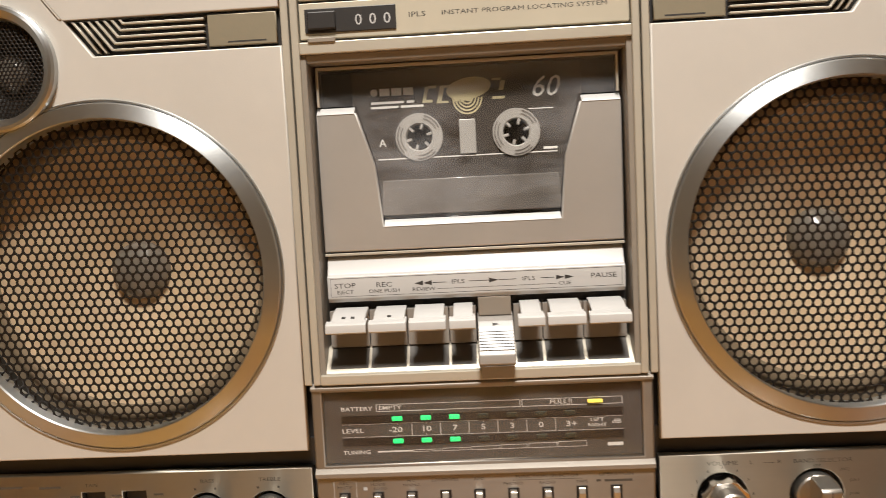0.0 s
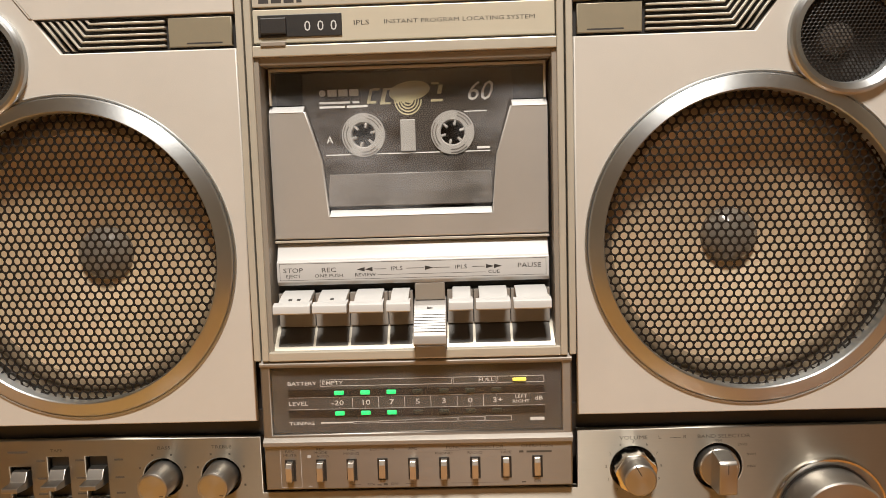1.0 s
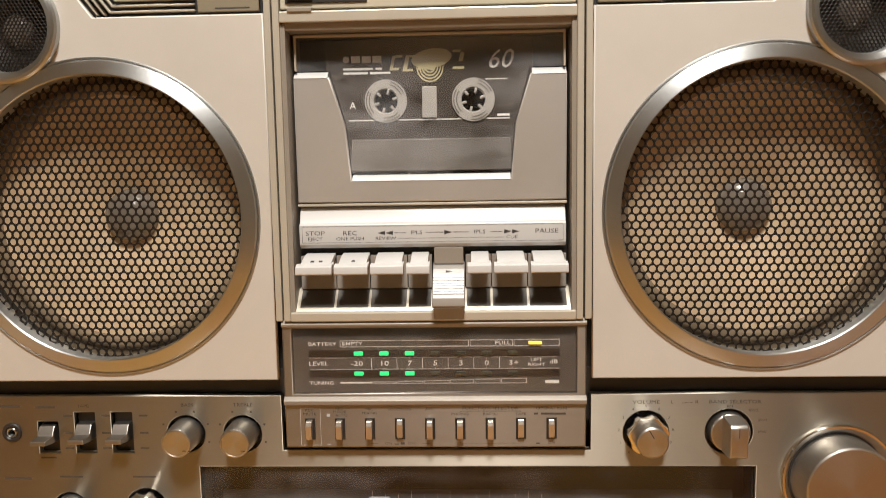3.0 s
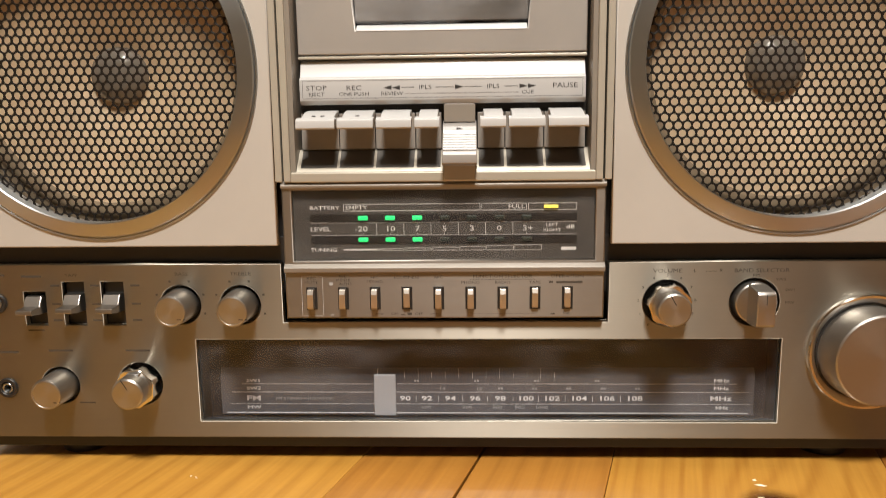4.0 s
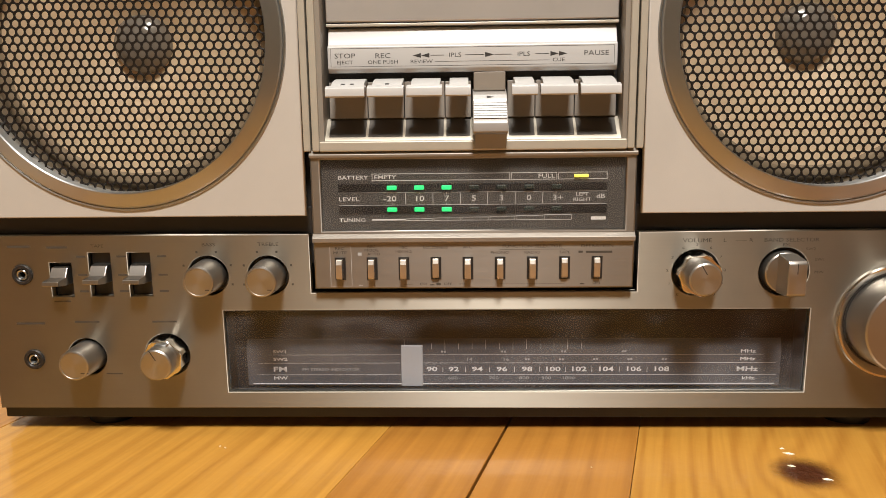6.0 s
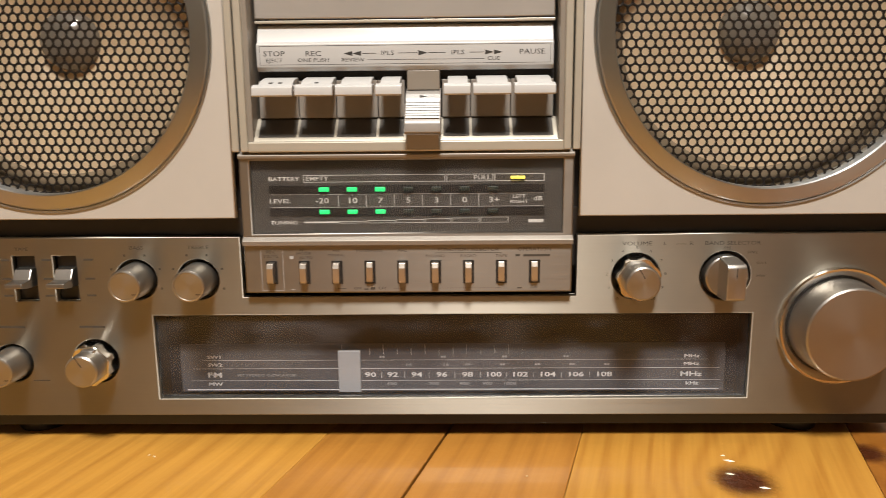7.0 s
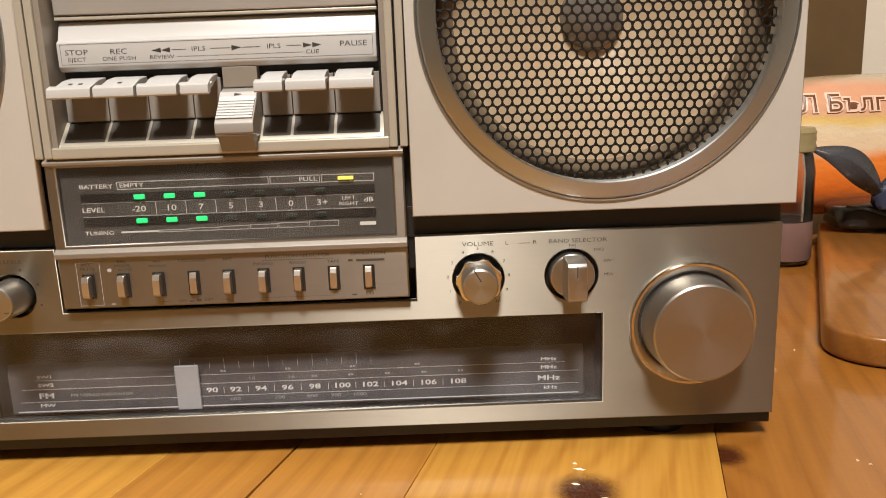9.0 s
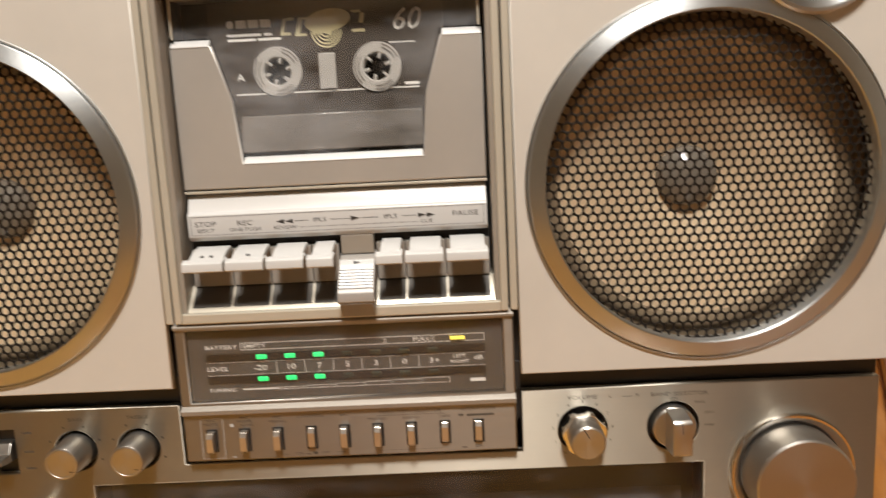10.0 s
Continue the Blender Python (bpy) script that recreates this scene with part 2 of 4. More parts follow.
def box_bm(x0, x1, y0, y1, z0, z1, bev=0.0005, segs=2, bm=None):
    own = bmesh.new()
    bmesh.ops.create_cube(own, size=1)
    for v in own.verts:
        v.co = Vector(((x0 + x1) / 2 + v.co.x * (x1 - x0), (y0 + y1) / 2 + v.co.y * (y1 - y0), (z0 + z1) / 2 + v.co.z * (z1 - z0)))
    rounded(own, bev, segs)
    if bm is None:
        return own
    me = bpy.data.meshes.new("tmp")
    own.to_mesh(me)
    own.free()
    bm.from_mesh(me)
    bpy.data.meshes.remove(me)
    return bm


def prism_bm(profile, x0, x1, bev=0.0003, segs=2):
    """A (y, z) outline drawn out from x0 to x1."""
    bm = bmesh.new()
    a = [bm.verts.new((x0, y, z)) for y, z in profile]
    b = [bm.verts.new((x1, y, z)) for y, z in profile]
    n = len(profile)
    bm.faces.new(a)
    bm.faces.new(b[::-1])
    for i in range(n):
        bm.faces.new((a[i], b[i], b[(i + 1) % n], a[(i + 1) % n]))
    bmesh.ops.recalc_face_normals(bm, faces=bm.faces)
    return rounded(bm, bev, segs)


def lathe_bm(profile, cx, cz, segs=64, bm=None, y=0.0):
    """A profile of (radius, y) turned about an axis along y through (cx, cz)."""
    bm = bm or bmesh.new()
    rings = []
    for r, yy in profile:
        if r < 1e-6:
            rings.append([bm.verts.new((cx, y + yy, cz))])
        else:
            rings.append([bm.verts.new((cx + r * math.cos(2 * math.pi * i / segs), y + yy, cz + r * math.sin(2 * math.pi * i / segs))) for i in range(segs)])
    for a, b in zip(rings, rings[1:]):
        for i in range(segs):
            j = (i + 1) % segs
            if len(a) == 1:
                bm.faces.new((a[0], b[i], b[j]))
            elif len(b) == 1:
                bm.faces.new((a[i], b[0], a[j]))
            else:
                bm.faces.new((a[i], b[i], b[j], a[j]))
    return bm


def circle(cx, cz, r, n=72):
    return [(cx + r * math.cos(2 * math.pi * i / n), cz + r * math.sin(2 * math.pi * i / n)) for i in range(n)]


def rect(x0, x1, z0, z1):
    return [(x0, z0), (x1, z0), (x1, z1), (x0, z1)]


STAND = Matrix.Rotation(radians(90), 4, "X")


def plate_mesh(name, loops, y_front, thick, bev=0.0004):
    """A flat plate facing -y with outline and holes, its front at y_front."""
    cu = bpy.data.curves.new(name, "CURVE")
    cu.dimensions, cu.fill_mode = "2D", "BOTH"
    cu.extrude, cu.bevel_depth, cu.bevel_resolution, cu.offset = thick / 2 - bev, bev, 1, -bev
    for loop in loops:
        sp = cu.splines.new("POLY")
        sp.points.add(len(loop) - 1)
        for p, (u, v) in zip(sp.points, loop):
            p.co = (u, v, 0, 1)
        sp.use_cyclic_u = True
    ob = bpy.data.objects.new(name, cu)
    me = bpy.data.meshes.new_from_object(ob)
    bpy.data.objects.remove(ob)
    bpy.data.curves.remove(cu)
    me.transform(Matrix.Translation((0, y_front + thick / 2, 0)) @ STAND)
    bm = bmesh.new()
    bm.from_mesh(me)
    bmesh.ops.remove_doubles(bm, verts=bm.verts, dist=2e-5)
    bmesh.ops.recalc_face_normals(bm, faces=bm.faces)
    bm.to_mesh(me)
    bm.free()
    return me


def plate(name, loops, y_front, thick, mat, parent, label="", bev=0.0004):
    return link(name, plate_mesh(name, loops, y_front, thick, bev), mat, parent, label, 0)


def lettering(words, y, mat, parent, label="", wide=1.3, extra=(), name="lettering", bold=0.0):
    """Raised print: (text, x, z, height[, align]); extra: (x0, x1, z0, z1) bars or polygons."""
    bm = bmesh.new()
    for text, x, z, size, *align in words:
        cu = bpy.data.curves.new("t", "FONT")
        cu.body, cu.size, cu.align_y = text, size * 1.4, "CENTER"
        cu.align_x = align[0] if align else "CENTER"
        cu.resolution_u = 6 if size > 0.01 else 2
        cu.offset = bold * size
        cu.shear = 0.3 if text == "60" else 0.0
        ob = bpy.data.objects.new("t", cu)
        me = bpy.data.meshes.new_from_object(ob)
        me.transform(Matrix.Translation((x, y, z)) @ STAND @ Matrix.Diagonal((wide, 1, 1, 1)))
        bm.from_mesh(me)
        bpy.data.objects.remove(ob)
        bpy.data.curves.remove(cu)
        bpy.data.meshes.remove(me)
    for e in extra:
        pts = rect(*e) if not isinstance(e[0], tuple) else e
        bm.faces.new([bm.verts.new((px, y, pz)) for px, pz in pts])
    me = bpy.data.meshes.new(name)
    bm.to_mesh(me)
    bm.free()
    return tagged(link(name, me, mat, parent, label, 0), kind="stuff")


def outline_bars(x0, x1, z0, z1, w=0.00025):
    return [(x0, x1, z0, z0 + w), (x0, x1, z1 - w, z1), (x0, x0 + w, z0 + w, z1 - w), (x1 - w, x1, z0 + w, z1 - w)]


# ================= boombox =================
boombox = thing("boombox", "large silver stereo boombox with round woofer grilles standing on the table", "boombox")

# case
part("upper_case", box_bm(-0.2395, 0.2395, 0.050, 0.135, 0.1105, 0.338, 0.002), SILVER, boombox, "silver plastic upper case")
plate("case_rim", [rect(-0.2395, 0.2395, 0.1105, 0.338), rect(-0.2350, 0.2350, 0.1140, 0.3335)], 0.0120, 0.0384, SILVER, boombox, "silver plastic rim of the upper case", 0.0008)
# added sheet: its black stands in for the shade in the gap
part("gap_filler", box_bm(-0.080, 0.080, 0.0106, 0.0118, 0.085, 0.1385, 0), BLACK, boombox, "added black sheet that keeps the gap round the meter block dark")
for side in (-1, 1):
    x0, x1 = sorted((side * 0.2372, side * 0.2395))
    part("case_edge", box_bm(x0, x1, 0.0042, 0.0125, 0.1105, 0.338, 0.0006), SILVER, boombox, "silver side edge of the upper case")
part("lower_case", box_bm(-0.2425, 0.2425, 0.030, 0.140, 0.006, 0.109, 0.003), SILVER, boombox, "silver plastic lower case")
plate("chassis_rim", [rect(-0.2362, 0.2362, 0.0065, 0.1125), rect(-0.2330, 0.2330, 0.0150, 0.0990)], 0.0095, 0.0165, BLACK, boombox, "black plastic rim behind the panels", 0.0005)
part("front_chassis", box_bm(-0.2362, 0.2362, 0.026, 0.032, 0.0065, 0.1125, 0.001), BLACK, boombox, "black plastic chassis behind the panels")
for side in (-1, 1):
    x0, x1 = sorted((side * 0.2420, side * 0.2482))
    part("side_grip", box_bm(x0, x1, 0.031, 0.120, 0.014, 0.073, 0.002), GRIP, boombox, "khaki side grip of the lower case")
for fx in (-0.19, 0.19):
    for fy in (0.028, 0.118):
        bm = bmesh.new()
        bmesh.ops.create_cone(bm, cap_ends=True, segments=28, radius1=0.012, radius2=0.014, depth=0.0085, matrix=Matrix.Translation((fx, fy, 0.00425)))
        part("foot", bm, BLACK, boombox, "black rubber foot")

WOOFER = {-1: (-0.1592, 0.1897), 1: (0.1580, 0.1903)}
TWEETER = {-1: (-0.2005, 0.2818), 1: (0.1990, 0.2818)}
TR = 0.0270


def vent(side, parent):
    """Slotted chevron vent with a khaki plate at its inner end."""
    s = side
    z0, z1 = 0.2856, 0.3002
    fx = lambda x: s * x
    part("vent_back", prism_bm([(0.0035, z0), (0.0035, z1), (0.006, z1), (0.006, z0)], min(fx(0.077), fx(0.170)), max(fx(0.077), fx(0.170)), 0), BLACK, parent, "black recess behind the slats")
    pl = plate("name_plate", [rect(min(fx(0.0785), fx(0.1078)), max(fx(0.0785), fx(0.1078)), z0 + 0.0007, z1 - 0.0007)], 0.0008, 0.002, PLATE, parent, "khaki plate with small print")
    lettering([], 0.00076, INK, pl, extra=[(min(fx(0.083), fx(0.0995)), max(fx(0.083), fx(0.0995)), z0 + 0.0019, z0 + 0.0026)])
    w = 0.0009
    for k in range(7):
        line = lambda z: 0.158 - 0.0028 - 0.0034 * k + 0.76 * (z - z0)
        if k < 2:
            pts = [(line(z0 + 0.0006), z0 + 0.0006), (line(z1 - 0.0005), z1 - 0.0005)]
        else:
            zj = z0 + 0.0017 + 0.0027 * (k - 2)
            pts = [(0.1095, zj), (line(zj), zj), (line(z1 - 0.0005), z1 - 0.0005)]
        poly_a, poly_b = [], []
        for i, (px, pz) in enumerate(pts):
            if len(pts) == 3 and i == 0:
                off = (0, w)
            elif len(pts) == 3 and i == 1:
                off = (-w * 0.45, w)
            else:
                off = (-w * 1.25, 0)
            poly_a.append((fx(px - off[0] * 0.5), pz - off[1] * 0.5))
            poly_b.append((fx(px + off[0] * 0.5), pz + off[1] * 0.5))
        plate("slat", [poly_a + poly_b[::-1]], 0.0006, 0.0026, CHAMPAGNE, parent, "", 0.00015)


def grille_mesh(name, radius, pitch, hole, dome, thick=0.0007, n=12):
    """A perforated sheet of staggered round holes, slightly domed."""
    verts, faces = [], []
    rows_n = int(radius / (pitch * 0.866)) + 2
    hexa = []
    for k in range(n):
        a = 2 * math.pi * k / n + math.pi / 6
        off = a % (math.pi / 3)
        rr = pitch / 2 / math.cos(off if off < math.pi / 6 + 1e-6 else off - math.pi / 3)
        hexa.append((rr * math.cos(a), rr * math.sin(a)))
    for j in range(-rows_n, rows_n + 1):
        for i in range(-rows_n - 2, rows_n + 3):
            cx, cz = (i + 0.5 * (j % 2)) * pitch, j * pitch * 0.866
            if math.hypot(cx, cz) > radius:
                continue
            base = len(verts)
            for ring in range(3):
                for k in range(n):
                    a = 2 * math.pi * k / n + math.pi / 6
                    if ring == 0:
                        px, pz, dy = cx + hexa[k][0], cz + hexa[k][1], 0.0
                    else:
                        r = hole if ring == 2 else hole * 1.08
                        px, pz, dy = cx + r * math.cos(a), cz + r * math.sin(a), 0.0001 if ring == 1 else thick
                    py = -dome * (1 - (px * px + pz * pz) / (radius * radius)) + dy
                    verts.append((px, py, pz))
            for ring in range(2):
                for k in range(n):
                    q = (k + 1) % n
                    faces.append((base + ring * n + k, base + ring * n + q, base + (ring + 1) * n + q, base + (ring + 1) * n + k))
    me = bpy.data.meshes.new(name)
    me.from_pydata(verts, [], faces)
    return me


WOOFER_GRILLE = grille_mesh("grille", 0.0722, 0.00404, 0.00161, 0.0022)
TWEETER_GRILLE = grille_mesh("grille", 0.0212, 0.00185, 0.00068, 0.0012, 0.0004, 6)
for me_g in (WOOFER_GRILLE, TWEETER_GRILLE):
    add_uv(me_g)


def woofer(side, parent):
    cx, WZ = WOOFER[side]
    ring = part("speaker_ring", lathe_bm([(0.0772, 0.0012), (0.0772, -0.0005), (0.0769, -0.0009), (0.0763, -0.0009), (0.0760, -0.0004), (0.0758, -0.0010), (0.0752, -0.0016), (0.0698, -0.0034), (0.0691, -0.0035), (0.0686, -0.0028), (0.0684, 0.0000), (0.0687, 0.006), (0.0772, 0.006), (0.0772, 0.0012)], cx, WZ, 128), CHROME, parent, "polished metal woofer ring", 25)
    g = link("grille", WOOFER_GRILLE, GRILLE, ring, "dark perforated metal grille", 0)
    g.location = (cx, 0.0022, WZ)
    part("basket", lathe_bm([(0.0735, 0.0055), (0.0735, 0.018), (0.068, 0.019)], cx, WZ, 64), RUBBER, ring, "black speaker basket wall")
    part("surround", lathe_bm([(0.0735, 0.0176), (0.0690, 0.0172), (0.0672, 0.0155), (0.0650, 0.0150), (0.0628, 0.0157), (0.0612, 0.0178)], cx, WZ, 72), SURROUND, ring, "brown rolled foam surround")
    part("cone", lathe_bm([(0.0615, 0.0176), (0.056, 0.0184), (0.042, 0.0212), (0.028, 0.0255), (0.0115, 0.0335)], cx, WZ, 72), CONE, ring, "tan paper cone")
    part("dust_cap", lathe_bm([(0.0140, 0.0325), (0.0132, 0.0285), (0.0112, 0.0258), (0.0080, 0.0238), (0.0040, 0.0227), (0, 0.0223)], cx, WZ, 48), CAP, ring, "glossy dark dust cap")


def tweeter(side, parent):
    cx, TZ = TWEETER[side]
    ring = part("tweeter_ring", lathe_bm([(TR, 0.001), (TR, -0.0030), (TR - 0.0009, -0.0040), (TR - 0.0022, -0.0042), (TR - 0.0052, -0.0020), (TR - 0.0060, 0.0010), (TR - 0.0060, 0.005), (TR, 0.005), (TR, 0.001)], cx, TZ, 96), CHROME, parent, "polished metal tweeter ring", 25)
    g = link("grille", TWEETER_GRILLE, GRILLE, ring, "fine dark mesh", 0)
    g.location = (cx, 0.0012, TZ)
    part("cone", lathe_bm([(0.0210, 0.005), (0.012, 0.0125), (0.0085, 0.0135)], cx, TZ, 48), RUBBER, ring, "dark tweeter cone")
    part("dust_cap", lathe_bm([(0.0085, 0.0135), (0.0075, 0.0100), (0.0045, 0.0078), (0, 0.0070)], cx, TZ, 36), CAP, ring, "grey tweeter dome")


for side in (-1, 1):
    zv0, zv1 = 0.2850, 0.3008
    panel_loop = [(side * 0.0768, 0.1093), (side * 0.2382, 0.1093), (side * 0.2382, 0.337), (side * 0.0768, 0.337), (side * 0.0768, zv1), (side * 0.1700, zv1), (side * 0.158, zv0), (side * 0.0768, zv0)]
    sp = plate("speaker_panel", [panel_loop, circle(*WOOFER[side], 0.0748, 96), circle(*TWEETER[side], 0.0240)], 0.0, 0.004, SILVER, boombox, "satin silver speaker panel", 0.0006)
    ridge = [(side * 0.1702, 0.3010), (side * 0.1713, 0.3010), (side * 0.1986, 0.3368), (side * 0.1975, 0.3368)]
    plate("panel_ridge", [ridge], -0.0006, 0.0012, SILVER, sp, "slanted silver ridge above the vent", 0.0002)
    groove = [(side * 0.1714, 0.3010), (side * 0.1719, 0.3010), (side * 0.1992, 0.3368), (side * 0.1987, 0.3368)]
    plate("panel_groove", [groove], -0.0001, 0.0012, DARK, sp, "dark slanted groove above the vent", 0.0)
    woofer(side, sp)
    tweeter(side, sp)
    vent(side, sp)

# middle column: trim bars, counter strip
for side in (-1, 1):
    for a, b, yy in ((0.0690, 0.0722, -0.0016), (0.0731, 0.0763, -0.0010)):
        x0, x1 = sorted((side * a, side * b))
        part("trim_bar", box_bm(x0, x1, yy, 0.010, 0.1388, 0.337, 0.0005), CHAMPAGNE, boombox, "champagne metal trim bar")
part("trim_bar", box_bm(-0.0690, 0.0690, -0.0014, 0.010, 0.2802, 0.2853, 0.0005), CHAMPAGNE, boombox, "champagne metal trim bar")
part("trim_bar", box_bm(-0.0690, 0.0690, -0.0016, 0.004, 0.1386, 0.1432, 0.0006), CHAMPAGNE, boombox, "champagne metal trim bar")
strip = part("counter_strip", box_bm(-0.0686, 0.0686, 0.0005, 0.006, 0.2866, 0.3016, 0.0004), STRIP, boombox, "champagne strip with the tape counter")
part("top_strip", box_bm(-0.0686, 0.0686, 0.0003, 0.006, 0.3026, 0.337, 0.0004), CHAMPAGNE, boombox, "champagne strip above the counter")
ctr = part("tape_counter", box_bm(-0.0662, -0.0278, -0.0002, 0.002, 0.2890, 0.2990, 0.0003), BLACK, strip, "black counter window")
lettering([("0", -0.0435, 0.2934, 0.0046), ("0", -0.0375, 0.2934, 0.0046), ("0", -0.0315, 0.2934, 0.0046)], -0.00024, DIM_INK, ctr, wide=1.0, name="counter_digits")
part("reset_tab", box_bm(-0.0650, -0.0535, -0.0022, 0.001, 0.2848, 0.2868, 0.0003), TAUPE, ctr, "small tab below the reset button")
part("reset_button", box_bm(-0.0650, -0.0530, -0.0016, 0.001, 0.2902, 0.2976, 0.0006), BLACK, ctr, "black reset button")
lettering([], 0.00026, INK, boombox, "dark maker's mark", extra=[(-0.0655 + 0.0058 * i, -0.0655 + 0.0058 * i + 0.0046 - (0.0022 if i == 3 else 0), 0.3042, 0.3092) for i in range(4)] + [(-0.028, 0.018, 0.3046, 0.3058)], name="makers_mark")
lettering([("IPLS", -0.0190, 0.2944, 0.0022), ("INSTANT PROGRAM LOCATING SYSTEM", 0.0255, 0.2944, 0.0019)], 0.00046, INK, strip, wide=1.42)

# cassette bay
bay = part("cassette_bay", box_bm(-0.0690, 0.0690, 0.0300, 0.0320, 0.140, 0.281, 0), BLACK, boombox, "black back of the cassette bay")
for side in (-1, 1):
    x0, x1 = sorted((side * 0.0668, side * 0.0692))
    part("bay_wall", prism_bm([(0.0002, 0.1425), (0.0002, 0.2800), (0.0305, 0.2800), (0.0305, 0.1425)], x0, x1, 0.0003), TAUPE, boombox, "taupe side wall of the bay")
part("bay_wall", prism_bm([(0.0010, 0.2768), (0.0004, 0.2802), (0.0305, 0.2802), (0.0305, 0.2768)], -0.0668, 0.0668, 0.0003), TAUPE, boombox, "taupe top wall of the bay")
door_loop = [(-0.0656, 0.1958), (0.0656, 0.1958), (0.0656, 0.2560), (0.0482, 0.2560), (0.0412, 0.2330), (0.0388, 0.2064), (-0.0388, 0.2064), (-0.0412, 0.2330), (-0.0482, 0.2560), (-0.0656, 0.2560)]
door = plate("cassette_door", [door_loop], 0.0082, 0.0031, DOOR, boombox, "satin grey cassette door", 0.0006)
part("door_ledge", prism_bm([(0.0079, 0.2060), (0.0081, 0.2065), (0.0114, 0.2090), (0.0121, 0.2090), (0.0121, 0.2060)], -0.0386, 0.0386, 0.0002), WHITE, door, "bright lower lip of the window")
for side in (-1, 1):
    x0, x1 = sorted((side * 0.0490, side * 0.0654))
    part("door_edge", prism_bm([(0.0079, 0.2556), (0.0081, 0.2561), (0.0114, 0.2588), (0.0121, 0.2588), (0.0121, 0.2556)], x0, x1, 0.0002), WHITE, door, "bright upper edge of the door")
half = [(0.0384, 0.2094), (0.0408, 0.2332), (0.0478, 0.2592), (0.0650, 0.2592), (0.0650, 0.2762)]
pane = plate("door_window", [half + [(-x, z) for x, z in half[::-1]]], 0.0098, 0.0006, PANE, door, "clear plastic cassette window", 0.0001)
rim = [(0.0650, 0.2592), (0.0650, 0.2762), (-0.0650, 0.2762), (-0.0650, 0.2592), (-0.0639, 0.2592), (-0.0639, 0.2748), (0.0639, 0.2748), (0.0639, 0.2592)]
plate("window_rim", [rim], 0.0088, 0.0009, CHAMPAGNE, door, "thin pale rim of the cassette window", 0.0002)
pane.visible_shadow = False
part("door_foot", box_bm(-0.0656, 0.0656, 0.0086, 0.020, 0.1940, 0.1952, 0.0002), CHAMPAGNE, door, "pale lower edge of the door")

# key bar with its print
bar = part("key_bar", prism_bm([(0.022, 0.1935), (0.0118, 0.1935), (0.0105, 0.1928), (0.0078, 0.1860), (0.0062, 0.1850), (0.0062, 0.1754), (0.0075, 0.1736), (0.022, 0.1736)], -0.0650, 0.0650, 0.0004, 3), WHITE, boombox, "white metal bar with key names")
arrow = lambda x, z, s, d: ((x - d * s, z - s * 0.55), (x + d * s, z), (x - d * s, z + s * 0.55))
bar_ink = lettering([("STOP", -0.0572, 0.1809, 0.0022), ("EJECT", -0.0572, 0.1781, 0.0016), ("REC", -0.0400, 0.1808, 0.0022), ("ONE PUSH", -0.0400, 0.1781, 0.0016),
                     ("REVIEW", -0.0226, 0.1781, 0.0016), ("CUE", 0.0388, 0.1781, 0.0016), ("IPLS", -0.0075, 0.1808, 0.0019), ("IPLS", 0.0232, 0.1808, 0.0019), ("PAUSE", 0.0556, 0.1808, 0.0022)],
                    0.00615, INK, bar, extra=[arrow(-0.0247, 0.1808, 0.0019, -1), arrow(-0.0209, 0.1808, 0.0019, -1), arrow(0.0080, 0.1808, 0.0020, 1), arrow(0.0370, 0.1808, 0.0019, 1), arrow(0.0408, 0.1808, 0.0019, 1),
                                              (-0.0185, -0.0125, 0.18070, 0.18095), (-0.0028, 0.0056, 0.18070, 0.18095), (0.0104, 0.0180, 0.18070, 0.18095), (0.0284, 0.0345, 0.18070, 0.18095),
                                              (-0.0165, 0.0350, 0.17800, 0.17815)] + outline_bars(-0.0636, 0.0636, 0.1762, 0.1843, 0.00016))
part("bay_gap", box_bm(-0.0660, 0.0660, 0.0125, 0.022, 0.1718, 0.1736, 0), BLACK, boombox, "black gap above the keys")

# key well and keys
part("well_floor", prism_bm([(0.0005, 0.1420), (0.0005, 0.1434), (0.0100, 0.1530), (0.0300, 0.1530), (0.0300, 0.1420)], -0.0668, 0.0668, 0.0002), CHAMPAGNE, boombox, "champagne sloping floor of the key well")
part("well_back", box_bm(-0.0660, 0.0660, 0.0128, 0.022, 0.153, 0.172, 0), BLACK, boombox, "black back of the key well")
KEY_SPANS = [(-0.0640, -0.0462, -0.0655, -0.0477), (-0.0458, -0.0292, -0.0477, -0.0309), (-0.0286, -0.0124, -0.0309, -0.0123), (-0.0116, -0.0000, -0.0123, -0.0002),
             (0.0172, 0.0290, 0.0160, 0.0287), (0.0296, 0.0461, 0.0287, 0.0465), (0.0468, 0.0648, 0.0465, 0.0655)]
